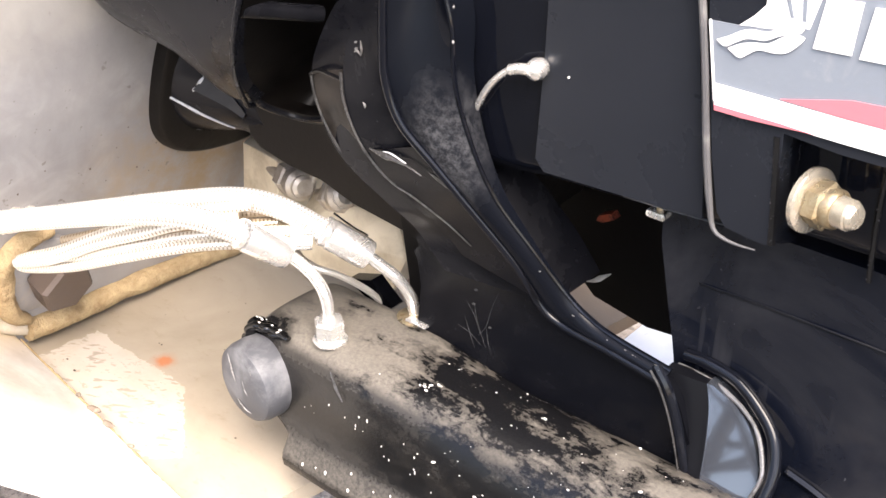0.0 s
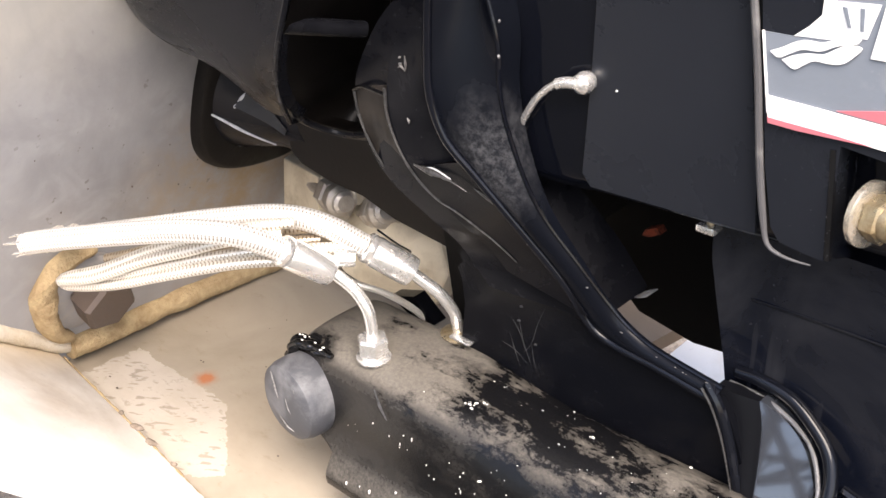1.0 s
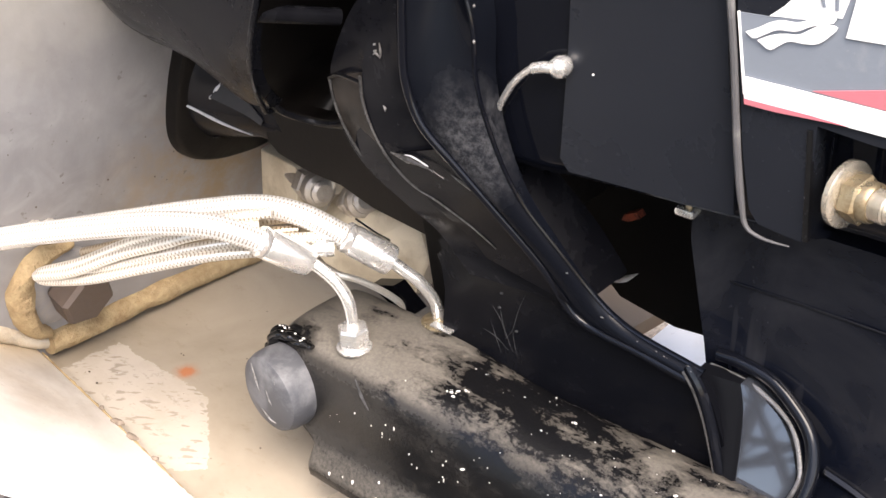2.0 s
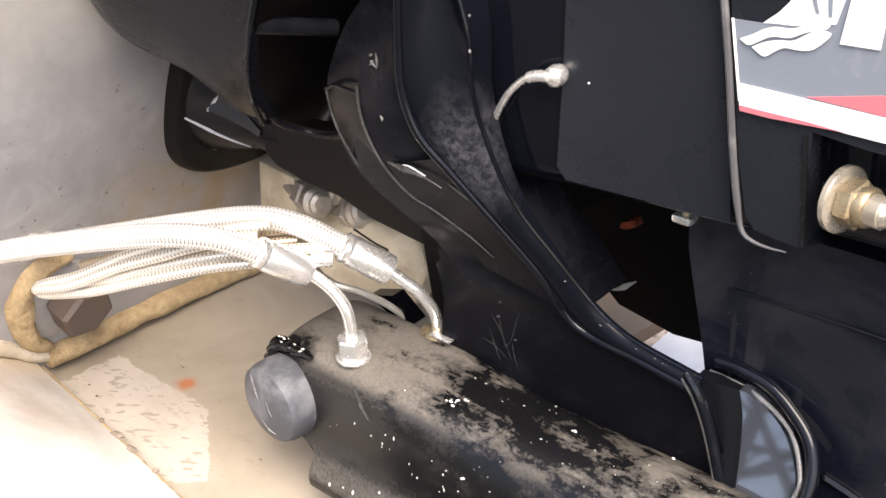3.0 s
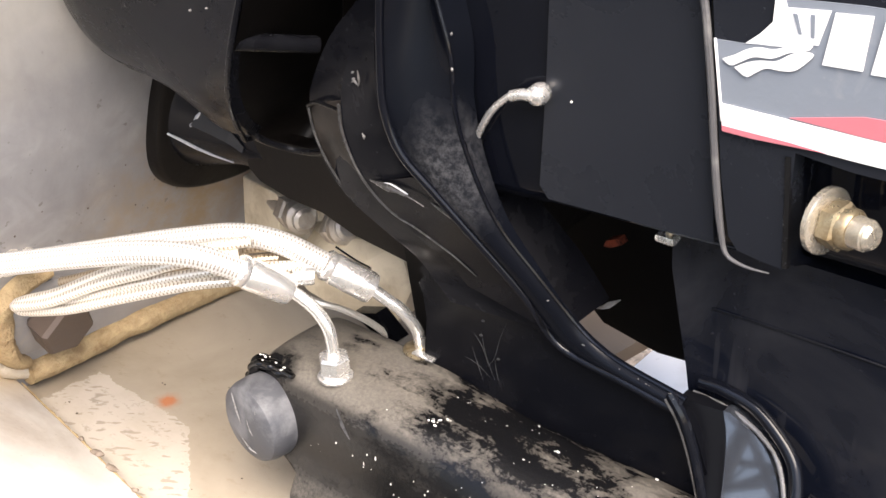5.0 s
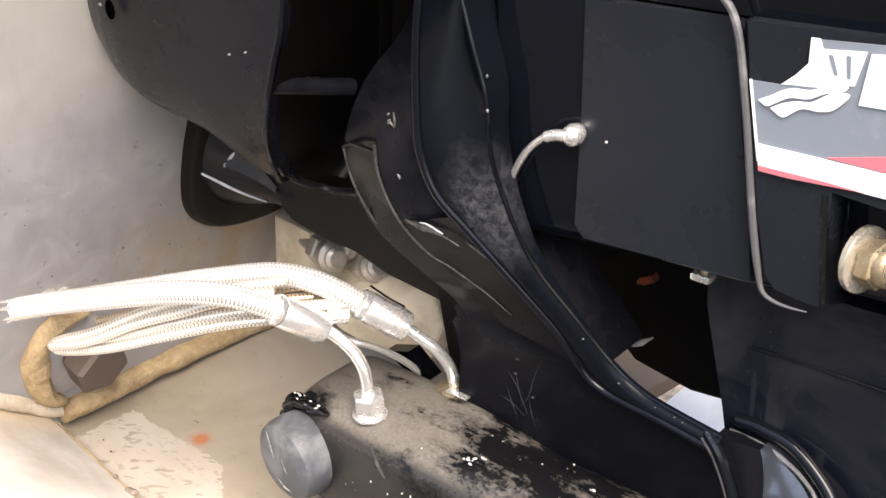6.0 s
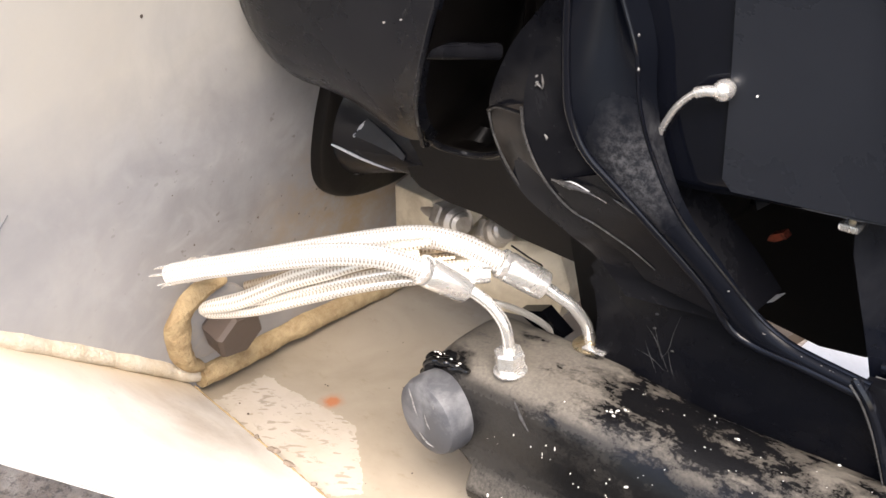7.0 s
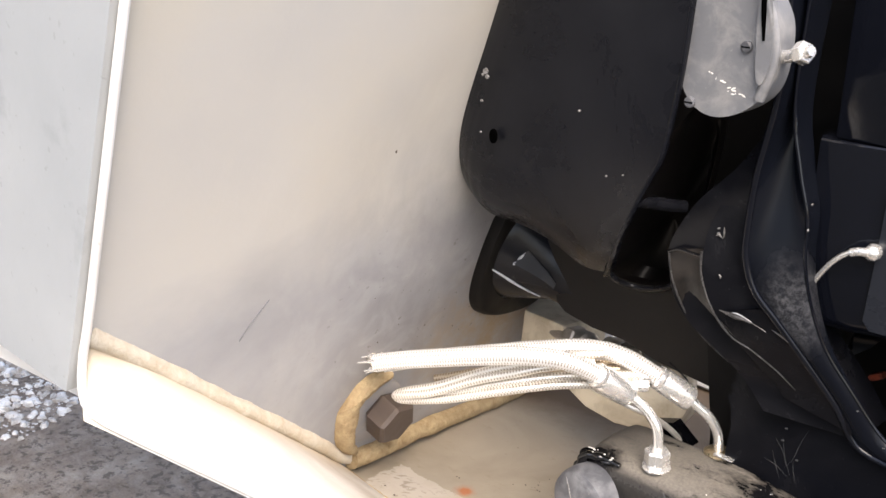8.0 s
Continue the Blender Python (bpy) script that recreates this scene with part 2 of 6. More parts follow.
BRAID_BROWN = braid("shade_browned_braid", (0.50, 0.42, 0.32))


def floor_material():
    """Dirt-filmed gelcoat with a paler scoured patch beside the keel line and one rust spot."""
    m, n, l, b = mat("dirty_well_gelcoat")
    v = coords(n, l, 1.0)
    base = ramp(n, l, noise_tex(n, l, v, 9.0, 7, 0.6, 0.5), [(0.32, (0.265, 0.225, 0.172)), (0.50, (0.335, 0.29, 0.228)), (0.72, (0.40, 0.352, 0.285))])
    grit = ramp(n, l, noise_tex(n, l, coords(n, l, (0.6, 1.0, 1.0)), 150.0, 5, 0.7), [(0.58, 0.0), (0.68, 1.0)])
    sep = n.new("ShaderNodeSeparateXYZ")
    wob = n.new("ShaderNodeVectorMath")
    wob.operation = "MULTIPLY_ADD"
    wt = n.new("ShaderNodeTexNoise")
    wt.inputs["Scale"].default_value, wt.inputs["Detail"].default_value = 48.0, 12.0
    wt.inputs["Roughness"].default_value = 0.72
    l.new(v, wt.inputs["Vector"])
    l.new(wt.outputs["Color"], wob.inputs[0])
    wob.inputs[1].default_value = (0.016, 0.016, 0.0)
    l.new(v, wob.inputs[2])
    l.new(wob.outputs[0], sep.inputs[0])
    across = maths(n, l, "ADD", maths(n, l, "MULTIPLY", sep.outputs["X"], 0.81), sep.outputs["Y"])
    inside = maths(n, l, "MULTIPLY", maths(n, l, "LESS_THAN", across, 0.160), maths(n, l, "LESS_THAN", sep.outputs["Y"], 0.056))
    inside = maths(n, l, "MULTIPLY", inside, maths(n, l, "GREATER_THAN", sep.outputs["X"], 0.028))
    inside = maths(n, l, "MULTIPLY", inside, maths(n, l, "LESS_THAN", maths(n, l, "SUBTRACT", sep.outputs["X"], maths(n, l, "MULTIPLY", sep.outputs["Y"], 1.17)), 0.1815))
    slant = n.new("ShaderNodeMapping")
    slant.vector_type = "TEXTURE"
    slant.inputs["Rotation"].default_value = (0, 0, radians(36))
    slant.inputs["Scale"].default_value = (2.6, 1.0, 1.0)
    l.new(v, slant.inputs["Vector"])
    fleck = ramp(n, l, noise_tex(n, l, slant.outputs[0], 230.0, 2, 0.5), [(0.60, 0.0), (0.66, 0.8)])
    thin = ramp(n, l, noise_tex(n, l, v, 26.0, 6, 0.7), [(0.46, 0.0), (0.70, 0.45)])
    pale = mix(n, l, thin, mix(n, l, maths(n, l, "MAXIMUM", maths(n, l, "MULTIPLY", grit, 0.6), fleck), (0.52, 0.475, 0.42), (0.24, 0.205, 0.165)), (0.36, 0.31, 0.24))
    tone = mix(n, l, maths(n, l, "MULTIPLY", inside, 0.72), mix(n, l, maths(n, l, "MULTIPLY", grit, 0.25), base, (0.22, 0.17, 0.10)), pale)
    # Brown silt under the drive, darkened to stand in for its shade.
    shaded_silt = maths(n, l, "ADD", sep.outputs["Y"], maths(n, l, "MULTIPLY", noise_tex(n, l, v, 14.0, 6, 0.6), 0.10))
    tone = mix(n, l, ramp(n, l, shaded_silt, [(0.26, 0.0), (0.31, 0.9)]), tone, (0.135, 0.088, 0.052))
    d = n.new("ShaderNodeVectorMath")
    d.operation = "DISTANCE"
    l.new(v, d.inputs[0])
    d.inputs[1].default_value = (0.086, 0.058, 0.592)
    spot = ramp(n, l, maths(n, l, "ADD", d.outputs["Value"], maths(n, l, "MULTIPLY", noise_tex(n, l, v, 160.0, 4), 0.008)), [(0.008, 0.85), (0.013, 0.0)])
    tone = mix(n, l, spot, tone, (0.42, 0.13, 0.04))
    l.new(tone, b.inputs["Base Color"])
    b.inputs["Roughness"].default_value = 0.5
    bump(n, l, b, grit, 0.2, 0.001)
    return m


def trim_material():
    """Black paint under dried mud that wet runs have washed away in ragged blotches."""
    m, n, l, b = mat("muddy_black_paint")
    v = coords(n, l, (0.46, 1.0, 1.0))
    blot = noise_tex(n, l, v, 74.0, 14, 0.72, 0.2)
    wide = noise_tex(n, l, v, 16.0, 4, 0.5)
    fine = noise_tex(n, l, coords(n, l, 1.0), 480.0, 4, 0.7)
    geo, sep, place = n.new("ShaderNodeNewGeometry"), n.new("ShaderNodeSeparateXYZ"), n.new("ShaderNodeSeparateXYZ")
    l.new(geo.outputs["Normal"], sep.inputs[0])
    l.new(coords(n, l, 1.0), place.inputs[0])
    settle = ramp(n, l, sep.outputs["Z"], [(0.05, 0.07), (0.32, 0.12), (0.60, 0.26), (0.86, 1.0)])
    along = maths(n, l, "SUBTRACT", ramp(n, l, place.outputs["X"], [(0.270, 0.67), (0.335, 0.45), (0.400, 0.44), (0.470, 0.51)]), 0.5)
    level = maths(n, l, "ADD", maths(n, l, "ADD", blot, maths(n, l, "MULTIPLY", maths(n, l, "SUBTRACT", wide, 0.5), 0.5)), along)
    foot_dust = ramp(n, l, place.outputs["Z"], [(0.630, 0.22), (0.640, 0.0)])
    level = maths(n, l, "ADD", level, foot_dust)
    level = maths(n, l, "ADD", level, maths(n, l, "MULTIPLY", maths(n, l, "SUBTRACT", fine, 0.5), 0.16))
    mud = ramp(n, l, level, [(0.44, 0.0), (0.585, 1.0)])
    film = maths(n, l, "MULTIPLY", maths(n, l, "MULTIPLY", mud, settle), maths(n, l, "ADD", maths(n, l, "MULTIPLY", fine, 1.0), 0.20))
    wet, gap = n.new("ShaderNodeVectorMath"), coords(n, l, (0.62, 1.0, 1.0))
    wet.operation = "DISTANCE"
    l.new(gap, wet.inputs[0])
    wet.inputs[1].default_value = (0.62 * 0.226, 0.040, 0.690)
    dry = ramp(n, l, maths(n, l, "ADD", wet.outputs["Value"], maths(n, l, "MULTIPLY", noise_tex(n, l, coords(n, l, 1.0), 130.0, 6, 0.65), 0.018)), [(0.0175, 0.0), (0.0215, 1.0)])
    film = maths(n, l, "MULTIPLY", film, dry)
    ledge = maths(n, l, "MULTIPLY", ramp(n, l, place.outputs["Z"], [(0.618, 0.75), (0.632, 0.55), (0.6385, 0.0)]), ramp(n, l, fine, [(0.34, 0.25), (0.66, 1.0)]))
    film = maths(n, l, "MAXIMUM", film, maths(n, l, "MULTIPLY", ledge, ramp(n, l, sep.outputs["Z"], [(0.10, 0.15), (0.40, 0.9)])))
    l.new(mix(n, l, film, (0.0050, 0.0050, 0.0056), (0.172, 0.155, 0.132)), b.inputs["Base Color"])
    r = n.new("ShaderNodeMapRange")
    r.inputs["To Min"].default_value, r.inputs["To Max"].default_value = 0.20, 0.85
    b.inputs["Specular IOR Level"].default_value = 0.34
    l.new(film, r.inputs["Value"])
    l.new(r.outputs[0], b.inputs["Roughness"])
    bump(n, l, b, maths(n, l, "ADD", film, fine), 0.25, 0.001)
    return m


def ground_material():
    m, n, l, b = mat("wet_gravelly_soil")
    v = coords(n, l, 1.0)
    base = ramp(n, l, noise_tex(n, l, v, 12.0, 10, 0.7, 0.4), [(0.32, (0.16, 0.120, 0.088)), (0.50, (0.30, 0.242, 0.190)), (0.70, (0.46, 0.395, 0.325))])
    sep = n.new("ShaderNodeSeparateXYZ")
    l.new(v, sep.inputs[0])
    edge = maths(n, l, "ADD", sep.outputs["Y"], maths(n, l, "MULTIPLY", noise_tex(n, l, v, 1.6, 6, 0.6), 1.2))
    # Dark ground added out of view to dim what the black paint reflects.
    unseen_dark_ground = ramp(n, l, noise_tex(n, l, v, 9.0, 8, 0.7), [(0.3, (0.030, 0.032, 0.022)), (0.7, (0.085, 0.078, 0.055))])
    base = mix(n, l, ramp(n, l, edge, [(0.0, 1.0), (0.25, 0.0)]), base, unseen_dark_ground)
    bits = ramp(n, l, noise_tex(n, l, v, 62.0, 6, 0.7), [(0.52, 0.0), (0.60, 1.0)])
    l.new(mix(n, l, maths(n, l, "MULTIPLY", bits, 0.75), base, (0.085, 0.066, 0.052)), b.inputs["Base Color"])
    b.inputs["Roughness"].default_value = 0.85
    bump(n, l, b, noise_tex(n, l, v, 30.0, 8, 0.7), 0.8, 0.05)
    return m


def rim_material():
    """Black paint with grey dust lying thick on the bend of the rim and thinning out above and below."""
    m, n, l, b = mat("dust_filmed_black_rim")
    v = coords(n, l, 1.0)
    d = n.new("ShaderNodeVectorMath")
    d.operation = "DISTANCE"
    l.new(coords(n, l, (1.0, 1.0, 0.62)), d.inputs[0])
    d.inputs[1].default_value = (0.343, 0.060, 0.62 * 0.828)
    near = maths(n, l, "ADD", d.outputs["Value"], maths(n, l, "MULTIPLY", noise_tex(n, l, v, 40.0, 6, 0.6), 0.02))
    lay = ramp(n, l, near, [(0.014, 1.0), (0.036, 0.0)])
    grain = ramp(n, l, noise_tex(n, l, v, 230.0, 6, 0.8), [(0.42, 0.10), (0.64, 1.0)])
    film = maths(n, l, "MULTIPLY", lay, grain)
    l.new(mix(n, l, film, (0.0036, 0.0044, 0.0070), (0.072, 0.073, 0.078)), b.inputs["Base Color"])
    r = n.new("ShaderNodeMapRange")
    r.inputs["To Min"].default_value, r.inputs["To Max"].default_value = 0.26, 0.55
    l.new(lay, r.inputs["Value"])
    l.new(r.outputs[0], b.inputs["Roughness"])
    b.inputs["Specular IOR Level"].default_value = 0.14
    bump(n, l, b, film, 0.35, 0.0006)
    return m


def transom_material():
    """Cream gelcoat above an old waterline, chalky grey and grimed below it, with a rusty film beside the manifold."""
    m, n, l, b = mat("weathered_gelcoat")
    v = coords(n, l, 1.0)
    place = n.new("ShaderNodeSeparateXYZ")
    l.new(v, place.inputs[0])
    clean = ramp(n, l, noise_tex(n, l, v, 3.2, 5, 0.55), [(0.30, (0.45, 0.44, 0.425)), (0.50, (0.51, 0.488, 0.448)), (0.70, (0.545, 0.503, 0.425))])
    chalk = ramp(n, l, noise_tex(n, l, v, 7.0, 6, 0.6, 0.4), [(0.30, (0.27, 0.27, 0.278)), (0.55, (0.345, 0.342, 0.348)), (0.75, (0.435, 0.427, 0.415))])
    line = maths(n, l, "ADD", place.outputs["Z"], maths(n, l, "MULTIPLY", maths(n, l, "SUBTRACT", noise_tex(n, l, v, 8.0, 6, 0.6, 0.5), 0.5), 0.09))
    line = maths(n, l, "ADD", line, maths(n, l, "MULTIPLY", place.outputs["Y"], -0.05))
    below = ramp(n, l, line, [(0.800, 1.0), (0.868, 0.0)])
    tone = mix(n, l, below, clean, chalk)

    def near(at, lo, hi):
        d, fall = n.new("ShaderNodeVectorMath"), n.new("ShaderNodeMapRange")
        d.operation = "DISTANCE"
        l.new(v, d.inputs[0])
        d.inputs[1].default_value = at
        fall.inputs["From Min"].default_value, fall.inputs["From Max"].default_value = lo, hi
        fall.inputs["To Min"].default_value, fall.inputs["To Max"].default_value = 1.0, 0.0
        l.new(d.outputs["Value"], fall.inputs["Value"])
        return fall.outputs[0]

    grime = ramp(n, l, noise_tex(n, l, coords(n, l, (1.0, 1.0, 0.6)), 9.0, 10, 0.62, 0.5), [(0.30, 0.0), (0.62, 1.0)])
    grime = maths(n, l, "MULTIPLY", grime, near((0.055, 0.055, 0.785), 0.05, 0.23))
    tone = mix(n, l, maths(n, l, "MULTIPLY", grime, 0.85), tone, (0.185, 0.18, 0.188))
    worn = noise_tex(n, l, v, 30.0, 4, 0.55, 0.6)
    zone = near((0.055, 0.03, 0.76), 0.06, 0.20)
    tone = mix(n, l, maths(n, l, "MULTIPLY", maths(n, l, "MULTIPLY", ramp(n, l, worn, [(0.44, 0.0), (0.70, 1.0)]), zone), 0.30), tone, (0.46, 0.46, 0.47))
    tone = mix(n, l, maths(n, l, "MULTIPLY", maths(n, l, "MULTIPLY", ramp(n, l, worn, [(0.42, 0.0), (0.51, 1.0), (0.62, 0.0)]), zone), 0.06), tone, (0.13, 0.115, 0.10))
    brown = ramp(n, l, noise_tex(n, l, v, 38.0, 8, 0.7), [(0.36, 0.0), (0.62, 0.85)])
    tone = mix(n, l, maths(n, l, "MULTIPLY", brown, near((0.035, 0.135, 0.695), 0.02, 0.11)), tone, (0.30, 0.215, 0.12))
    pits = ramp(n, l, noise_tex(n, l, v, 150.0, 2, 0.5), [(0.70, 0.0), (0.74, 1.0)])
    tone = mix(n, l, maths(n, l, "MULTIPLY", maths(n, l, "MULTIPLY", pits, near((0.05, 0.05, 0.73), 0.05, 0.17)), 0.55), tone, (0.09, 0.075, 0.06))
    l.new(tone, b.inputs["Base Color"])
    b.inputs["Roughness"].default_value = 0.40
    bump(n, l, b, noise_tex(n, l, v, 60.0, 8, 0.6), 0.15, 0.002)
    return m


TRANSOM = transom_material()
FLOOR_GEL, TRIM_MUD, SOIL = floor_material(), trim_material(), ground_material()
RIM_DUST = rim_material()


def streaked_material():
    """Glossy black paint, slightly wavy, with pale streaks straight down it and cloudy patches."""
    m, n, l, b = mat("streaked_black_paint")
    v = coords(n, l, 1.0)
    runs = ramp(n, l, noise_tex(n, l, coords(n, l, (1.0, 1.0, 0.07)), 55.0, 4, 0.55, 0.2), [(0.55, 0.0), (0.72, 1.0)])
    runs = maths(n, l, "MULTIPLY", runs, ramp(n, l, noise_tex(n, l, v, 14.0, 4, 0.6), [(0.42, 0.0), (0.66, 1.0)]))
    cloud = ramp(n, l, noise_tex(n, l, v, 11.0, 7, 0.6, 0.6), [(0.42, 0.0), (0.75, 1.0)])
    speck = ramp(n, l, noise_tex(n, l, v, 210.0, 3, 0.6), [(0.70, 0.0), (0.76, 1.0)])
    film = maths(n, l, "MAXIMUM", maths(n, l, "MULTIPLY", runs, 0.55), maths(n, l, "MAXIMUM", maths(n, l, "MULTIPLY", cloud, 0.35), maths(n, l, "MULTIPLY", speck, 0.5)))
    l.new(mix(n, l, film, (0.0042, 0.0054, 0.0098), (0.075, 0.074, 0.078)), b.inputs["Base Color"])
    r = n.new("ShaderNodeMapRange")
    r.inputs["To Min"].default_value, r.inputs["To Max"].default_value = 0.07, 0.55
    l.new(film, r.inputs["Value"])
    l.new(r.outputs[0], b.inputs["Roughness"])
    b.inputs["Specular IOR Level"].default_value = 0.34
    bump(n, l, b, noise_tex(n, l, v, 9.0, 2, 0.4), 0.35, 0.012)
    return m


STREAKED = streaked_material()
SNOW = paint("old_snow", (0.74, 0.72, 0.68), 0.7, (0.26, 0.225, 0.185), 0.42, 0.60, 0.85, 26.0)


# ---- building helpers ----
def link(name, bm, material, parent=None, label="", smooth=True):
    me = bpy.data.meshes.new(name)
    bmesh.ops.recalc_face_normals(bm, faces=bm.faces)
    bm.to_mesh(me)
    bm.free()
    me.materials.append(material)
    for p in me.polygons:
        p.use_smooth = smooth
    if smooth:
        me.set_sharp_from_angle(angle=radians(38))
    ob = new(name, me)
    ob.parent = parent
    if label:
        ob["label"] = label
    return ob


def part(name, bm, material, parent, label="", smooth=True):
    return link(name, bm, material, parent, label, smooth)


def thing(name, label, category, at=(0, 0, 0), group=""):
    """An empty at the thing's base; its parts are modelled in world metres."""
    ob = new(name)
    ob.empty_display_size = 0.02
    return tagged(ob, label, category, group)


def spline(pts, n):
    """n + 1 points along a smooth curve through pts, evenly spaced."""
    p = [Vector(q) for q in pts]
    p = [p[0] * 2 - p[1]] + p + [p[-1] * 2 - p[-2]]
    fine = []
    for i in range(1, len(p) - 2):
        for k in range(24):
            t = k / 24
            a, b, c, d = p[i - 1:i + 3]
            fine.append(0.5 * ((2 * b) + (c - a) * t + (2 * a - 5 * b + 4 * c - d) * t * t + (3 * b - a - 3 * c + d) * t ** 3))
    fine.append(p[-2])
    run = [0.0]
    for a, b in zip(fine, fine[1:]):
        run.append(run[-1] + (b - a).length)
    out, j = [], 0
    for k in range(n + 1):
        want = run[-1] * k / n
        while j < len(run) - 2 and run[j + 1] < want:
            j += 1
        span = run[j + 1] - run[j] or 1.0
        out.append(fine[j].lerp(fine[j + 1], (want - run[j]) / span))
    return out


def tube(bm, pts, radius, n=40, sides=16, ends=True, flat=1.0, twist=4.6):
    """A round tube through pts, with lengthwise texture coordinates. radius: a number or a function of the share of the length."""
    line = spline(pts, n)
    uv = bm.loops.layers.uv.verify()
    up = Vector((0.13, 0.2, 1)).normalized()
    rings, run = [], [0.0]
    for a, b in zip(line, line[1:]):
        run.append(run[-1] + (b - a).length)
    for i, c in enumerate(line):
        way = (line[min(i + 1, n)] - line[max(i - 1, 0)]).normalized()
        side = way.cross(up).normalized()
        top = side.cross(way)
        r = radius(i / n) if callable(radius) else radius
        rings.append([bm.verts.new(c + side * (r * math.cos(6.2832 * k / sides)) + top * (r * flat * math.sin(6.2832 * k / sides))) for k in range(sides)])
    width = radius(0.5) if callable(radius) else radius
    for i in range(n):
        for k in range(sides):
            f = bm.faces.new((rings[i][k], rings[i][(k + 1) % sides], rings[i + 1][(k + 1) % sides], rings[i + 1][k]))
            for loop, (a, b) in zip(f.loops, ((i, k), (i, k + 1), (i + 1, k + 1), (i + 1, k))):
                loop[uv].uv = (run[a] / (6.2832 * width) * twist, b / sides * twist)
    if ends:
        bm.faces.new(rings[0])
        bm.faces.new(rings[-1][::-1])
    return bm


def lathe(bm, profile, m, sides=24):
    """Turns (radius, height) pairs round the z axis of the pose m."""
    rings = [[bm.verts.new(m @ Vector((r * math.cos(6.2832 * k / sides), r * math.sin(6.2832 * k / sides), h))) for k in range(sides)] for r, h in profile]
    for a, b in zip(rings, rings[1:]):
        for k in range(sides):
            bm.faces.new((a[k], a[(k + 1) % sides], b[(k + 1) % sides], b[k]))
    bm.faces.new(rings[0][::-1])
    bm.faces.new(rings[-1])
    return bm


def hexnut(bm, radius, height, m, chamfer=0.12):
    rings = [[bm.verts.new(m @ Vector((r * math.cos(1.0472 * k), r * math.sin(1.0472 * k), h))) for k in range(6)]
             for r, h in ((radius * (1 - chamfer), 0), (radius, height * 0.14), (radius, height * 0.86), (radius * (1 - chamfer), height))]
    for a, b in zip(rings, rings[1:]):
        for k in range(6):
            bm.faces.new((a[k], a[(k + 1) % 6], b[(k + 1) % 6], b[k]))
    bm.faces.new(rings[0][::-1])
    bm.faces.new(rings[-1])
    return bm


def rounded(bm, width, segments=2, angle=30):
    edges = [e for e in bm.edges if len(e.link_faces) == 2 and e.calc_face_angle(0) > radians(angle)]
    bmesh.ops.bevel(bm, geom=edges, offset=width, segments=segments, affect="EDGES", profile=0.6, clamp_overlap=True)
    return bm


def box(lo, hi, bevel=0.0, segments=2):
    bm = bmesh.new()
    bmesh.ops.create_cube(bm, size=1.0)
    for v in bm.verts:
        v.co = Vector([l + (h - l) * (c + 0.5) for l, h, c in zip(lo, hi, v.co)])
    return rounded(bm, bevel, segments) if bevel else bm


def plate(outline, y0, y1, bevel=0.0, smooth=0, segments=2):
    """An upright plate: the closed outline in x and z, from y0 to y1. smooth: points per curve, 0 for straight sides."""
    pts = [Vector((x, 0, z)) for x, z in outline]
    if smooth:
        pts = spline(pts + [pts[0]], smooth)[:-1]
    bm = bmesh.new()
    front = [bm.verts.new((p.x, y0, p.z)) for p in pts]
    back = [bm.verts.new((p.x, y1, p.z)) for p in pts]
    bm.faces.new(front)
    bm.faces.new(back[::-1])
    for i in range(len(pts)):
        j = (i + 1) % len(pts)
        bm.faces.new((front[i], back[i], back[j], front[j]))
    return rounded(bm, bevel, segments, 50) if bevel else bm


def rib(left, right, depth, bulge, n=48, across=8):
    """A cast rib between two edge lines, bowed towards the viewer's side (-y) and closed behind at the given depth."""
    a, b = spline(left, n), spline(right, n)
    bm = bmesh.new()
    rows = []
    for p, q in zip(a, b):
        deep = depth(len(rows) / n) if callable(depth) else depth
        row = [bm.verts.new((p.x, p.y + deep, p.z))]
        for k in range(across + 1):
            u = k / across
            c = p.lerp(q, u)
            c.y -= (bulge(len(rows) / n) if callable(bulge) else bulge) * (1 - abs(2 * u - 1) ** 2.6)
            row.append(bm.verts.new(c))
        row.append(bm.verts.new((q.x, q.y + deep, q.z)))
        rows.append(row)
    w = across + 3
    for r, s in zip(rows, rows[1:]):
        for k in range(w):
            bm.faces.new((r[k], r[(k + 1) % w], s[(k + 1) % w], s[k]))
    bm.faces.new(rows[0])
    bm.faces.new(rows[-1][::-1])
    return bm


def slab(corners, thick, n=8, wave=0.0):
    """A four-cornered sheet (bilinear, so it may twist) with thickness along its mean normal, downwards from the corners."""
    a, b, c, d = [Vector(p) for p in corners]
    nrm = (c - a).cross(d - b).normalized()
    bm = bmesh.new()
    grids = []
    for off in (0.0, -thick):
        g = []
        for i in range(n + 1):
            for j in range(n + 1):
                u, v = i / n, j / n
                p = a.lerp(b, u).lerp(d.lerp(c, u), v)
                edge = min(u, v, 1 - u, 1 - v)
                p = p + nrm * (off + (wave * noise.noise(p * 9.0) if edge > 0 else 0.0))
                g.append(bm.verts.new(p))
        grids.append(g)
    at = lambda g, i, j: g[i * (n + 1) + j]
    for i in range(n):
        for j in range(n):
            for g, flip in ((grids[0], 1), (grids[1], -1)):
                bm.faces.new([at(g, i, j), at(g, i + 1, j), at(g, i + 1, j + 1), at(g, i, j + 1)][::flip])
    rim = [(i, 0) for i in range(n)] + [(n, j) for j in range(n)] + [(n - i, n) for i in range(n)] + [(0, n - j) for j in range(n)]
    for p, q in zip(rim, rim[1:] + rim[:1]):
        bm.faces.new((at(grids[0], *p), at(grids[0], *q), at(grids[1], *q), at(grids[1], *p)))
    return bm


def transom_x(z):
    """The raked transom's outer face."""
    return 0.3365 * z - 0.2018


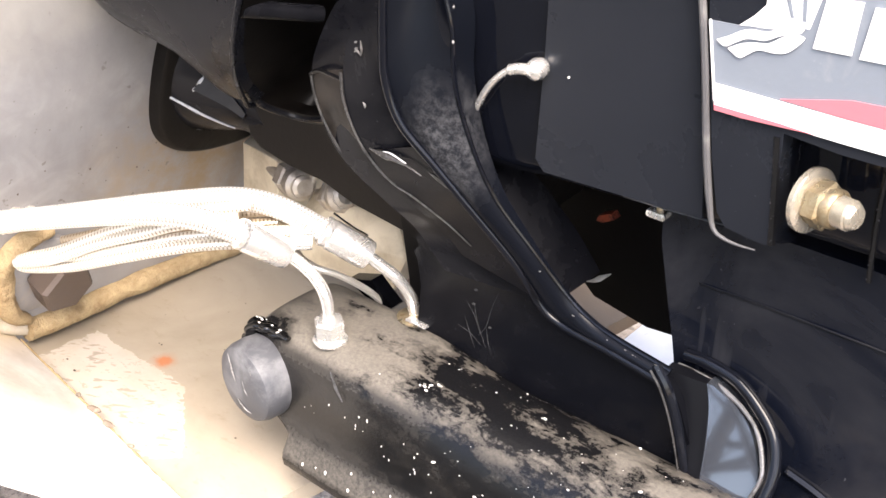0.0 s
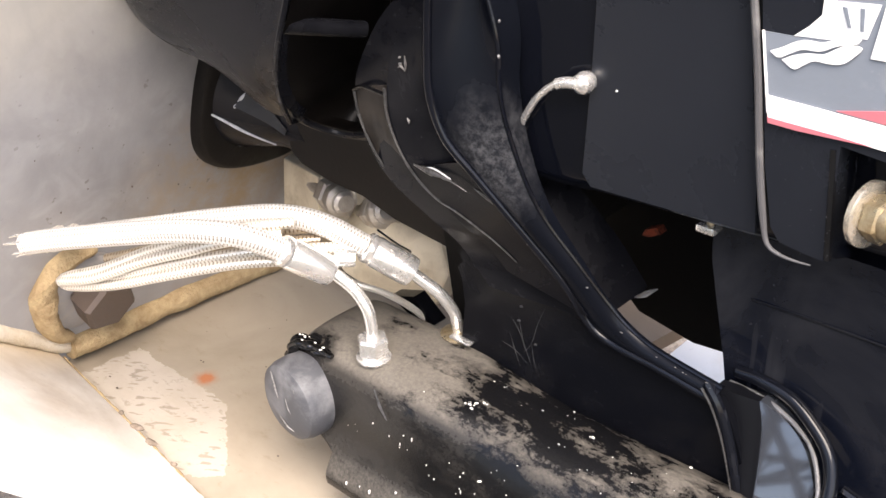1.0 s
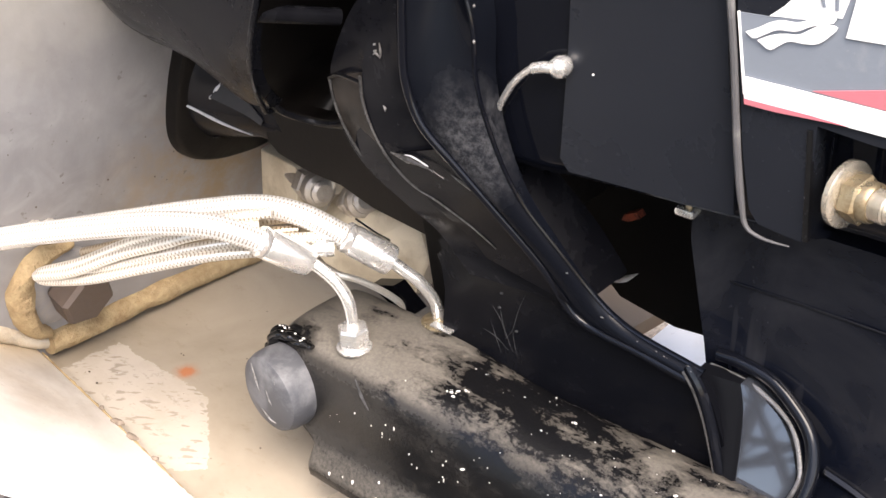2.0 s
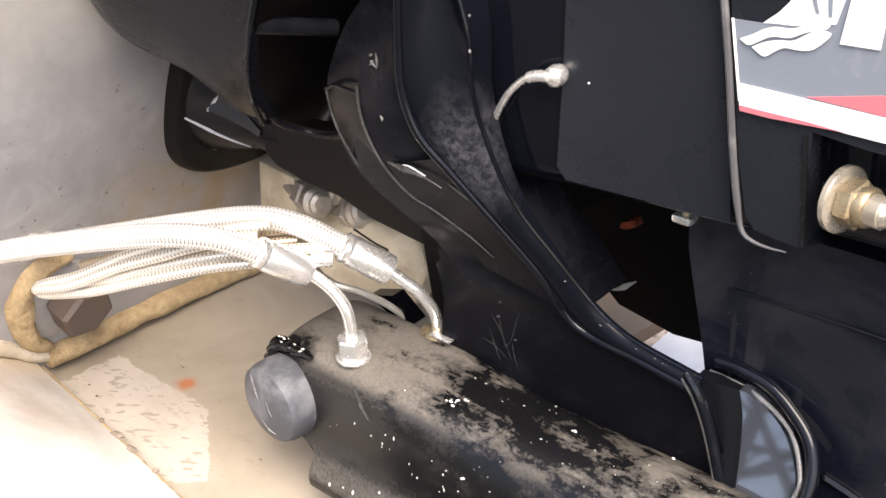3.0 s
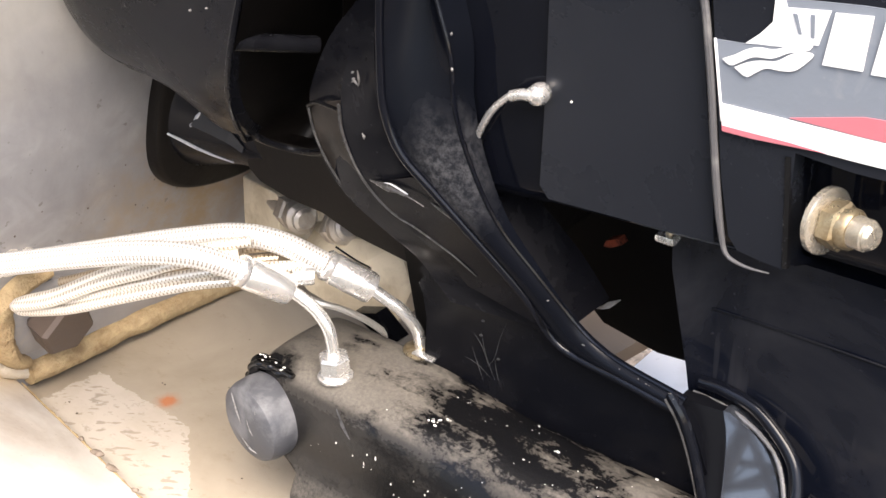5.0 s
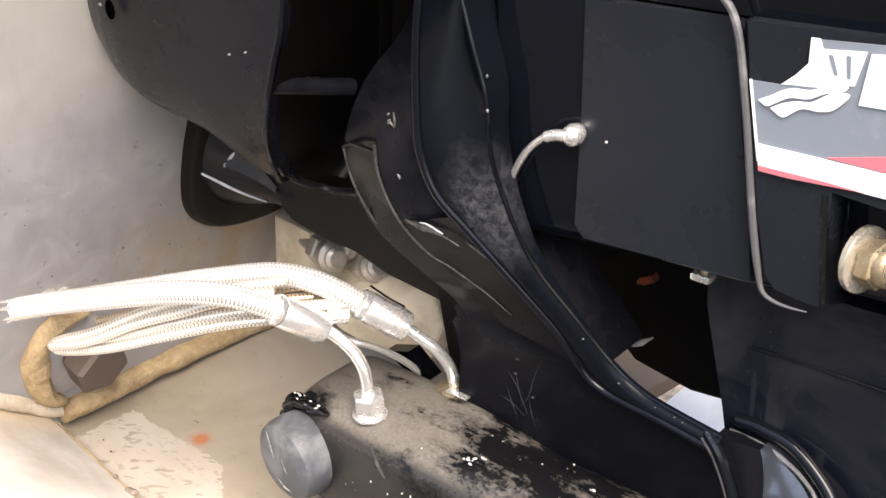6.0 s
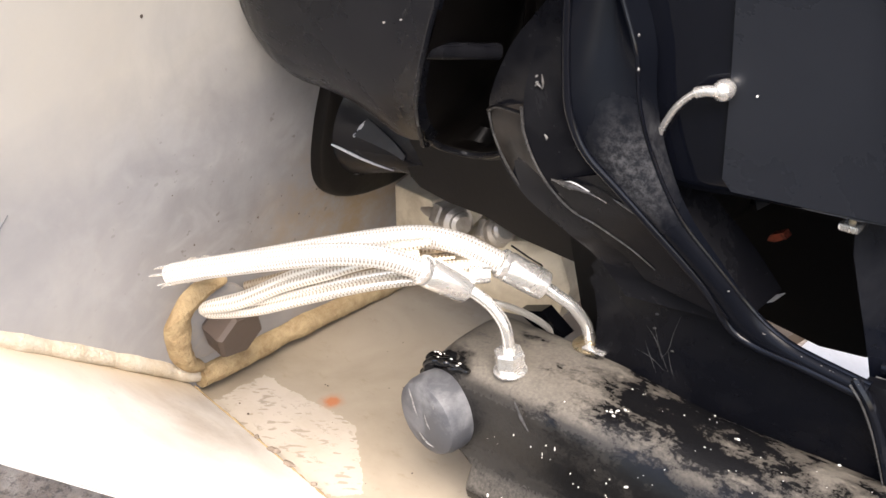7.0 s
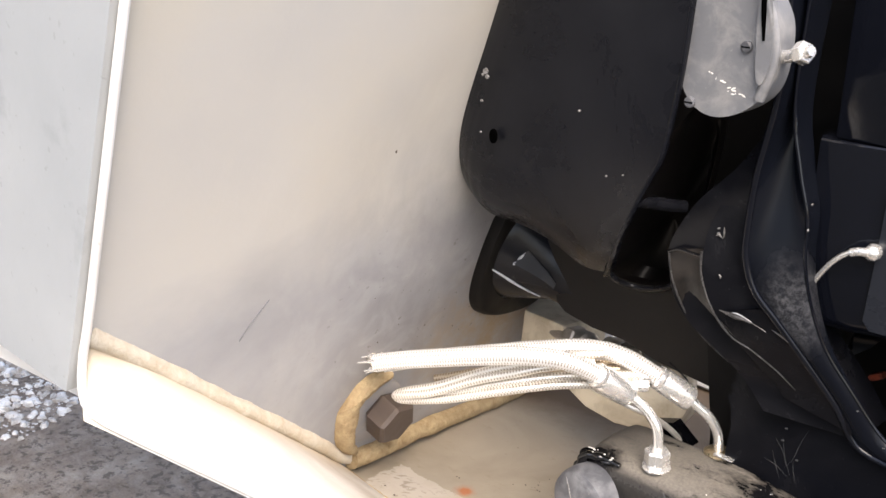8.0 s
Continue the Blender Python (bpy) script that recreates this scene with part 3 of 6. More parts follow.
# ---- ground ----
def build_ground():
    bm = bmesh.new()
    n, half = 60, 40.0
    for i in range(n + 1):
        for j in range(n + 1):
            u, v = (2 * i / n - 1), (2 * j / n - 1)
            x, y = half * u * abs(u), half * v * abs(v)
            bm.verts.new((x, y, 0.02 * noise.noise(Vector((x * 1.3, y * 1.3, 0)))))
    bm.verts.ensure_lookup_table()
    for i in range(n):
        for j in range(n):
            k = i * (n + 1) + j
            bm.faces.new((bm.verts[k], bm.verts[k + n + 1], bm.verts[k + n + 2], bm.verts[k + 1]))
    tagged(link("ground", bm, SOIL), "damp brown gravelly soil round the boat", "ground", kind="structure")


def build_snow():
    """Crusts of old snow and pale litter on the soil beyond the hull."""
    bm = bmesh.new()
    rng = random.Random(4)
    for k in range(16000):
        x, y, r = rng.uniform(-2.8, -1.05), rng.uniform(0.05, 0.95), 0.002 + 0.009 * rng.random() ** 3
        if k % 2:
            x, y, r = rng.uniform(-2.4, -1.25), rng.uniform(0.08, 1.05), r * 1.4
            reach = math.hypot((x + 1.80) / 0.55, (y - 0.50) / 0.42) + 0.7 * noise.noise(Vector((x * 4, y * 4, 6.0)))
            if reach > 1.0:
                continue
        elif noise.noise(Vector((x * 2.2, y * 2.2, 3.0))) < -0.12 or noise.noise(Vector((x * 9, y * 9, 1.0))) < -0.08:
            continue
        if k % 9 == 0:
            x, y, r = rng.uniform(-0.5, 0.35), rng.uniform(0.30, 0.9), r * 0.6
        base = 0.02 * noise.noise(Vector((x * 1.3, y * 1.3, 0)))
        turn = rng.uniform(0, 6.28)
        rim = []
        for i in range(6):
            q = r * rng.uniform(0.5, 1.3)
            rim.append(bm.verts.new((x + q * math.cos(turn + 1.047 * i), y + q * math.sin(turn + 1.047 * i), base + 0.002 - 0.3 * r)))
        lift = r * rng.uniform(0.3, 0.8)
        mid = [bm.verts.new((x + (v.co.x - x) * rng.uniform(0.5, 0.8), y + (v.co.y - y) * rng.uniform(0.5, 0.8), base + lift * rng.uniform(0.7, 1.1))) for v in rim]
        tip = bm.verts.new((x, y, base + lift * 1.05))
        for i in range(6):
            q = (i + 1) % 6
            bm.faces.new((rim[i], rim[q], mid[q], mid[i]))
            bm.faces.new((mid[i], mid[q], tip))
        bm.faces.new(rim[::-1])
    tagged(link("snow_litter", bm, SNOW), "patches of old snow and pale litter on soil", "snow", kind="stuff")


build_ground()
build_snow()


# ---- boat hull ----
EDGE_Y, FAR_Y, TOP_Z = -0.262, 0.575, 1.34
KEEL_Z = 0.596


def build_hull():
    hull = thing("boat_hull", "weathered cream fibreglass boat stern with a recessed drive well", "boat")
    # transom: a raked plate whose lower edge follows the well
    low = [(-0.262, 0.815), (-0.20, 0.765), (-0.12, 0.695), (-0.03, 0.620), (0.0, 0.590), (0.10, 0.578), (0.385, 0.568), (0.575, 0.80)]
    bm = bmesh.new()
    outer, inner = [], []
    ring = [(y, z) for y, z in low] + [(FAR_Y, TOP_Z), (EDGE_Y, TOP_Z)]
    for y, z in ring:
        outer.append(bm.verts.new((transom_x(z), y, z)))
        inner.append(bm.verts.new((transom_x(z) - 0.04, y, z)))
    bm.faces.new(outer)
    bm.faces.new(inner[::-1])
    for i in range(len(ring)):
        j = (i + 1) % len(ring)
        bm.faces.new((outer[i], inner[i], inner[j], outer[j]))
    part("transom", bm, TRANSOM, hull, "cream gelcoat transom with grey smudges", smooth=False)
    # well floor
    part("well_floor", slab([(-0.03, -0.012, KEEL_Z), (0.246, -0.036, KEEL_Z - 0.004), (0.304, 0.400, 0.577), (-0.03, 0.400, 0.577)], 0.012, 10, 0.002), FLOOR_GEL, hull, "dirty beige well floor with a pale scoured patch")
    # sloping panels either side of the well
    part("sloped_panel", slab([(0.073, EDGE_Y + 0.004, 0.829), (0.0775, EDGE_Y + 0.001, 0.784), (0.2515, -0.0335, KEEL_Z + 0.003), (-0.002, -0.004, KEEL_Z + 0.011)], 0.011, 12, 0.0015), SLOPE_GEL, hull, "glossy white sloping hull panel")
    part("sloped_panel", slab([(-0.01, 0.385, 0.584), (0.345, 0.385, 0.578), (0.20, 0.575, 0.79), (0.066, 0.575, 0.80)], 0.011, 12, 0.0015), WHITE_GEL, hull, "glossy white sloping hull panel")
    part("after_lip", slab([(0.3055, 0.10, 0.574), (0.40, 0.10, 0.562), (0.40, 0.42, 0.562), (0.3055, 0.42, 0.572)], 0.010, 6, 0.001), WHITE_GEL, hull, "white lip beyond the well floor")
    # hull sides
    for name, y, s in (("hull_side", EDGE_Y, -1), ("hull_side", FAR_Y, 1)):
        pts = [(transom_x(TOP_Z) + 0.005, TOP_Z), (transom_x(0.83) + 0.002, 0.83), (0.066, 0.793), (-0.5, 0.82), (-1.7, 0.95), (-1.7, TOP_Z)]
        part(name, plate(pts, y if s > 0 else y - 0.010, y + 0.010 if s > 0 else y, 0.003), SIDE_GEL, hull, "pale grey hull side")
    # rim of the side's after edge, bright and rounded
    lower = [(0.0770, EDGE_Y - 0.001, 0.7795), (0.088, -0.2505, 0.7670), (0.13, -0.1960, 0.7225), (0.19, -0.1175, 0.6600), (0.250, -0.0375, 0.5950)]
    for y, tail in ((EDGE_Y - 0.004, lower), (FAR_Y + 0.004, [(0.0725, FAR_Y + 0.003, 0.784)])):
        line = [(transom_x(z) + 0.006, y, z) for z in (TOP_Z, 1.2, 1.0, 0.9, 0.84)] + [(0.0772, y, 0.815), (0.0735, y, 0.792)] + tail
        part("edge_moulding", tube(bmesh.new(), line, 0.0027, 110, 14), WHITE_GEL, hull, "white rounded corner edge")
    # bottom and deck close the shell
    part("hull_bottom", slab([(-0.08, EDGE_Y + 0.004, 0.780), (0.10, 0.0, 0.560), (-1.7, 0.10, 0.62), (-1.7, EDGE_Y, 0.95)], 0.008, 6), WHITE_GEL, hull)
    part("hull_bottom", slab([(0.14, 0.385, 0.568), (-0.06, FAR_Y - 0.004, 0.790), (-1.7, FAR_Y, 0.95), (-1.7, 0.21, 0.64)], 0.008, 6), WHITE_GEL, hull)
    part("hull_bottom", slab([(0.14, 0.0, 0.582), (0.16, 0.385, 0.560), (-1.7, 0.21, 0.638), (-1.7, 0.10, 0.638)], 0.008, 6), WHITE_GEL, hull)
    part("deck", box((-1.7, EDGE_Y - 0.01, TOP_Z + 0.001), (transom_x(TOP_Z) + 0.03, FAR_Y + 0.01, TOP_Z + 0.03), 0.006), SIDE_GEL, hull)
    end = [(EDGE_Y - 0.01, 0.93), (0.10, 0.622), (0.21, 0.622), (FAR_Y + 0.01, 0.93), (FAR_Y + 0.01, TOP_Z), (EDGE_Y - 0.01, TOP_Z)]
    bm = bmesh.new()
    skins = [[bm.verts.new((x, y, z)) for y, z in end] for x in (-1.701, -1.715)]
    bm.faces.new(skins[0])
    bm.faces.new(skins[1][::-1])
    for k in range(len(end)):
        j = (k + 1) % len(end)
        bm.faces.new((skins[0][k], skins[1][k], skins[1][j], skins[0][j]))
    part("bulkhead", bm, SIDE_GEL, hull, smooth=False)
    seam = [(0.006, -0.0025, 0.6042), (0.06, -0.0098, 0.6032), (0.12, -0.0174, 0.6020), (0.18, -0.0255, 0.6008), (0.245, -0.0345, 0.5988)]
    part("keel_seam", tube(bmesh.new(), seam, lambda u: 0.0011 * (0.5 + 1.6 * abs(noise.noise(Vector((u * 23, 7, 0))))), 60, 8), SEALANT, hull, "cracked brown seam")
    for x, y, z, r in ((0.1119, -0.0160, 0.6010, 0.0062), (0.1313, -0.0186, 0.6006, 0.0056), (0.0930, -0.0142, 0.6014, 0.0032), (0.160, -0.0224, 0.6004, 0.0026)):
        bm = bmesh.new()
        bmesh.ops.create_icosphere(bm, subdivisions=2, radius=1.0, matrix=Matrix.Translation((x, y, z + 0.0032)) @ Matrix.Diagonal((r, r * 0.45, 0.0016, 1)))
        for v in bm.verts:
            v.co.x += 0.5 * r * noise.noise(v.co * 300)
            v.co.y += 0.4 * r * noise.noise(v.co * 300 + Vector((4, 0, 0)))
        part("seam_chip", bm, BROWN_CHIP, hull, "brown chip in the seam")
    # sealant along the joint of the transom with the well
    lumpy = lambda r: (lambda u: r * (1 + 0.16 * noise.noise(Vector((u * 17, r * 900, 0))) + 0.05 * noise.noise(Vector((u * 70, r * 400, 5)))))
    bm = tube(bmesh.new(), [(transom_x(z) - 0.0010, y, z + 0.0045) for y, z in ((-0.2610, 0.8240), (-0.20, 0.7745), (-0.1476, 0.7300), (-0.0864, 0.6800), (-0.040, 0.6410), (-0.012, 0.6165), (0.004, 0.6050))], lumpy(0.0076), 120, 12, flat=0.85)
    part("sealant_bead", bm, SEALANT_PALE, hull, "lumpy pale sealant bead")
    bm = tube(bmesh.new(), [(transom_x(z) + 0.003, y, z) for y, z in ((0.003, 0.6095), (0.03, 0.6067), (0.10, 0.6040), (0.20, 0.5945), (0.38, 0.584))], lumpy(0.0088), 90, 10)
    part("sealant_bead", bm, SEALANT, hull, "lumpy tan sealant bead")
    return hull


build_hull()


def face_pose(y, z, out=0.0):
    """A pose on the transom whose z axis points out of it."""
    m = Matrix.Translation((transom_x(z) + out, y, z)) @ Matrix.Rotation(radians(90 + 18.6), 4, "Y")
    return m


def build_hex_bolt():
    bolt = thing("hex_bolt", "brown hex bolt with grey washer bedded in sealant on the transom", "bolt")
    m = face_pose(0.013, 0.658)
    bm = lathe(bmesh.new(), [(0.031, -0.004), (0.031, 0.004), (0.028, 0.006), (0.012, 0.006)], m, 32)
    part("washer", bm, paint("grey_washer", (0.26, 0.25, 0.25), 0.5, (0.4, 0.35, 0.28), 0.45, 0.7, 0.6, 50.0), bolt, "grey washer")
    part("bolt_head", hexnut(bmesh.new(), 0.0205, 0.022, m @ Matrix.Translation((-0.002, 0.006, 0.006)) @ Matrix.Rotation(0.3, 4, "Z")), BRONZE, bolt, "dark brown hex head", smooth=False)
    line = [(transom_x(z) + 0.003, y, z) for y, z in ((0.020, 0.6930), (0.004, 0.6935), (-0.009, 0.6870), (-0.0160, 0.6740), (-0.0175, 0.6600), (-0.0145, 0.6440), (-0.0080, 0.6300), (0.0030, 0.6200))]
    part("sealant_collar", tube(bmesh.new(), line, lambda u: 0.0098 * (1 - 0.45 * abs(2 * u - 1) ** 4) * (1 + 0.10 * noise.noise(Vector((u * 17, 3, 0)))), 48, 12, flat=0.75), SEALANT, bolt, "tan sealant collar")


build_hex_bolt()


def build_transom_marks():
    """A dark scratch and a few specks on the gelcoat."""
    bm = tube(bmesh.new(), [(transom_x(z) + 0.0003, y, z) for y, z in ((-0.146, 0.783), (-0.1395, 0.794), (-0.127, 0.810))], lambda u: 0.0010 * (1 - 0.7 * abs(1.6 * u - 0.6)), 16, 6, flat=0.5)
    tagged(link("scratch", bm, GREY), "grey scratch on the cream transom", "scratch")
    rng = random.Random(8)
    bm = bmesh.new()
    for k in range(20):
        y, z, r = rng.gauss(0.07, 0.05), rng.gauss(0.73, 0.04), rng.uniform(0.0003, 0.0008)
        if k == 0:
            y, z, r = -0.041, 0.901, 0.0011
        if -0.25 < y < 0.25 and 0.63 < z < 1.0:
            bmesh.ops.create_icosphere(bm, subdivisions=1, radius=r, matrix=Matrix.Translation((transom_x(z), y, z)) @ Matrix.Diagonal((0.3, 1, 1.5, 1)))
    tagged(link("grime_specks", bm, BRONZE), "dark grime specks on the transom", "specks", kind="stuff")


build_transom_marks()


def build_floor_grit():
    """Grit and dark crumbs lying on the well floor."""
    rng = random.Random(31)
    bm = bmesh.new()
    for k in range(34):
        x, y = rng.uniform(0.03, 0.24), rng.uniform(-0.01, 0.16)
        if k < 12:
            x, y = 0.13 + rng.gauss(0, 0.006), 0.105 + rng.gauss(0, 0.005)
        r = 0.0003 + 0.0006 * rng.random() ** 2
        z = KEEL_Z - 0.004 * max(0.0, x) / 0.25 - 0.019 * (y + 0.012) / 0.41
        bmesh.ops.create_icosphere(bm, subdivisions=1, radius=r, matrix=Matrix.Translation((x, y, z + 0.001)) @ Matrix.Diagonal((1.3, 1.0, 0.5, 1)))
    tagged(link("floor_grit", bm, BRONZE), "dark crumbs of grit on the well floor", "grit", kind="stuff")


build_floor_grit()


# ---- exhaust bellows and fittings at the transom ----
def build_bellows():
    bell = thing("rubber_boot", "black rubber boot with a square flange tapering away from the transom", "boot")
    # flange: a rounded square pad on the transom
    ring = spline([(0, y, z) for y, z in ((0.097, 0.815), (0.0945, 0.790), (0.0950, 0.760), (0.1000, 0.7395), (0.1120, 0.7240), (0.1300, 0.7145), (0.1550, 0.7090), (0.1850, 0.7080), (0.2080, 0.7200), (0.2160, 0.760), (0.2150, 0.800), (0.2000, 0.828), (0.1500, 0.832), (0.1080, 0.830), (0.097, 0.815))], 72)[:-1]
    mid = Vector((0, 0.156, 0.768))
    bm = bmesh.new()
    rows = []
    for scale, out in ((1.0, -0.004), (1.0, 0.006), (0.985, 0.010), (0.94, 0.012), (0.60, 0.013), (0.1, 0.013)):
        rows.append([bm.verts.new((transom_x(q.z) + out, q.y, q.z)) for q in [mid + (p - mid) * scale for p in ring]])
    for a, b in zip(rows, rows[1:]):
        for k in range(len(a)):
            j = (k + 1) % len(a)
            bm.faces.new((a[k], a[j], b[j], b[k]))
    bm.faces.new(rows[0][::-1])
    bm.faces.new(rows[-1])
    part("flange", bm, BOOT_FLANGE, bell, "dull black rubber flange")
    foot, tip = Vector((0.056, 0.157, 0.786)), Vector((0.138, 0.151, 0.757))
    m = Matrix.Translation(foot) @ (tip - foot).to_track_quat("Z", "Y").to_matrix().to_4x4()
    prof = [(0.054, -0.010), (0.0560, 0.002), (0.0565, 0.014), (0.0550, 0.020), (0.0500, 0.026), (0.0430, 0.036), (0.0360, 0.046), (0.0300, 0.056), (0.0265, 0.066), (0.0240, 0.076), (0.0230, 0.086), (0.0150, 0.090)]
    cone = part("cone", lathe(bmesh.new(), prof, m, 48), BOOT, bell, "blue-black shiny cone")
    axis = (tip - foot).normalized()

    def skin(q):
        q = Vector(q)
        h = max(0.0, min(0.085, (q - foot).dot(axis)))
        r = next(a[0] + (b[0] - a[0]) * (h - a[1]) / (b[1] - a[1]) for a, b in zip(prof, prof[1:]) if a[1] <= h <= b[1])
        c = foot + axis * h
        return c + (q - c).normalized() * (r + 0.0006)

    # Pale strips painted as highlights on the rib and the facet.
    for a, b, r, label in (((0.0690, 0.1005, 0.7702), (0.0970, 0.1320, 0.7468), 0.0012, "moulded rib with its highlight painted pale"), ((0.0850, 0.1100, 0.7768), (0.0872, 0.1112, 0.7795), 0.0012, "painted glint at the facet's corner"), ((0.0885, 0.1119, 0.7810), (0.0935, 0.1150, 0.7878), 0.0015, "painted glint along the facet's edge")):
        pts = [skin(Vector(a).lerp(Vector(b), k / 4)) for k in range(5)]
        part("rib", tube(bmesh.new(), pts, lambda u: r * (1 - 0.6 * abs(1.6 * u - 0.6)), 14, 10), GLINT, cone, label)
    # moulded facet, painted greyer as if catching the sky, widest at its near end
    low, high = (Vector((0.0858, 0.1104, 0.7778)), Vector((0.1145, 0.1263, 0.7603))), (Vector((0.0945, 0.1155, 0.7900)), Vector((0.1170, 0.1285, 0.7645)))
    bm = bmesh.new()
    rows = []
    for k in range(9):
        p, q = skin(low[0].lerp(low[1], k / 8)), skin(high[0].lerp(high[1], k / 8))
        lift = Vector((0.5, -0.75, 0.25)) * 0.0025
        rows.append([bm.verts.new(c) for c in (p - lift, p + lift, q + lift * 0.4, q - lift)])
    for a, b in zip(rows, rows[1:]):
        for k in range(3):
            bm.faces.new((a[k], b[k], b[k + 1], a[k + 1]))
    bm.faces.new(rows[0])
    bm.faces.new(rows[-1][::-1])
    part("facet", bm, FACET, cone, "facet painted with a grey sky sheen", smooth=False)


def build_fittings():
    """Tan manifold pieces and dark hydraulic fittings under the housing."""
    f = thing("hose_manifold", "tan faceted manifold block fixed low on the transom", "fitting")
    bm = bmesh.new()
    for q in ((0.0448, 0.179, 0.7048), (0.0983, 0.165, 0.7104), (0.1007, 0.185, 0.7036), (0.043, 0.176, 0.655), (0.099, 0.162, 0.680), (0.098, 0.185, 0.665), (0.03, 0.235, 0.705), (0.095, 0.235, 0.700), (0.03, 0.235, 0.655), (0.095, 0.235, 0.660)):
        bm.verts.new(q)
    bmesh.ops.convex_hull(bm, input=bm.verts)
    rounded(bm, 0.0012, 2, 15)
    part("block", bm, BLOCK, f, smooth=False)
    g = thing("water_fitting", "tan plastic fitting behind the trim hoses", "fitting")
    bm = bmesh.new()
    for q in ((0.166, 0.160, 0.7010), (0.2165, 0.1605, 0.7115), (0.2275, 0.158, 0.6820), (0.2150, 0.156, 0.6520), (0.150, 0.190, 0.640), (0.108, 0.158, 0.6600), (0.136, 0.150, 0.6530), (0.166, 0.150, 0.6490), (0.120, 0.185, 0.690), (0.200, 0.215, 0.705), (0.205, 0.215, 0.650), (0.110, 0.215, 0.690), (0.180, 0.148, 0.685)):
        bm.verts.new(q)
    bmesh.ops.convex_hull(bm, input=bm.verts)
    part("body", rounded(bm, 0.0025, 2, 15), BLOCK, g, smooth=False)
    for k, (c, d) in enumerate((((0.122, 0.160, 0.704), (0.9, -0.35, 0.15)), ((0.160, 0.165, 0.703), (0.8, -0.4, 0.45)))):
        h = thing("hydraulic_fitting", "dark steel hydraulic fitting with a hex collar", "fitting", group="hydraulic fittings")
        m = Matrix.Translation(Vector(c) - Vector(d).normalized() * 0.03) @ Vector(d).to_track_quat("Z", "Y").to_matrix().to_4x4()
        part("stem", lathe(bmesh.new(), [(0.007, -0.03), (0.007, 0.034), (0.0085, 0.036), (0.0085, 0.046), (0.006, 0.048)], m, 16), DARK_STEEL, h)
        part("hex_collar", hexnut(bmesh.new(), 0.0125, 0.014, m @ Matrix.Translation((0, 0, 0.014))), DARK_STEEL, h, smooth=False)
        part("end_cap", lathe(bmesh.new(), [(0.010, 0.030), (0.0115, 0.032), (0.0115, 0.040), (0.009, 0.043)], m, 18), DARK_STEEL, h, "dull end ring")


build_bellows()
build_fittings()


# ---- gimbal housing ----
def build_gimbal_housing():
    g = thing("gimbal_housing", "black painted cast gimbal housing bolted on the transom", "housing")
    # cheek: a shell that seats on the transom, flat above and rolled inwards at its edges
    left = spline([(transom_x(z) - 0.001, y, z) for y, z in ((0.021, 1.05), (0.020, 0.97), (0.019, 0.94), (0.0205, 0.91), (0.0275, 0.886), (0.0395, 0.864), (0.058, 0.843))], 40)
    right = spline([(0.286, 0.008, 1.05), (0.2815, 0.008, 0.981), (0.2775, 0.008, 0.948), (0.2725, 0.008, 0.922), (0.2645, 0.009, 0.905), (0.2520, 0.012, 0.880), (0.2400, 0.019, 0.859), (0.2290, 0.030, 0.840), (0.2130, 0.048, 0.820)], 40)
    lower = spline([tuple(left[-1]), (0.100, 0.056, 0.8365), (0.133, 0.051, 0.8375), (0.157, 0.050, 0.8345), (0.176, 0.050, 0.8280), (0.192, 0.050, 0.8215), tuple(right[-1])], 40)
    size = 40
    bm = bmesh.new()
    skins = []
    for inward in (0.0, 1.0):
        grid = []
        for a in range(size + 1):
            v = a / size
            row = []
            for b in range(size + 1):
                u = (b / size) ** 1.6
                low = lower[0].lerp(lower[-1], u)
                dip = lower[round(u * 40)] - low
                q = left[a].lerp(right[a], u) + dip * v ** 2.2
                l_in, r_in = left[a].y - 0.0078, right[a].y - 0.0078
                b_in = (lower[round(u * 40)].y - 0.0078) * v ** 5
                q.y = 0.0078 + ((l_in * (1 - u) ** (7.0 - 4.2 * v)) ** 4 + (r_in * u ** 5) ** 4 + b_in ** 4) ** 0.25
                row.append(bm.verts.new((q.x, q.y + 0.006 * inward, q.z + 0.003 * inward * v ** 4)))
            grid.append(row)
        skins.append(grid)
    for grid, flip in zip(skins, (1, -1)):
        for a in range(size):
            for b in range(size):
                bm.faces.new([grid[a][b], grid[a + 1][b], grid[a + 1][b + 1], grid[a][b + 1]][::flip])
    rim = [(a, 0) for a in range(size)] + [(size, b) for b in range(size)] + [(size - a, size) for a in range(size)] + [(0, size - b) for b in range(size)]
    for p, q in zip(rim, rim[1:] + rim[:1]):
        bm.faces.new((skins[0][p[0]][p[1]], skins[1][p[0]][p[1]], skins[1][q[0]][q[1]], skins[0][q[0]][q[1]]))
    part("cheek", bm, CHEEK, g, "satin black cheek shell")
    part("cheek_edge", tube(bmesh.new(), [p + Vector((0.0004, 0.001, 0)) for p in right[6:]] + [Vector((0.2060, 0.062, 0.8150))], 0.0015, 60, 8), CHEEK, g, "shiny rolled edge")
    back = [(0.125, 1.05), (0.112, 0.93), (0.105, 0.89), (0.105, 0.868), (0.15, 0.860), (0.185, 0.860), (0.20, 0.90), (0.205, 1.05)]
    part("body", plate(back, 0.062, 0.31, 0.006, 60, 2), BLACK_SATIN, g)
    part("base_flange", plate([(transom_x(1.05) - 0.002, 1.05), (transom_x(0.89) - 0.002, 0.89), (transom_x(0.89) + 0.03, 0.892), (transom_x(1.05) + 0.03, 1.05)], 0.060, 0.30, 0.004), BLACK_SATIN, g)
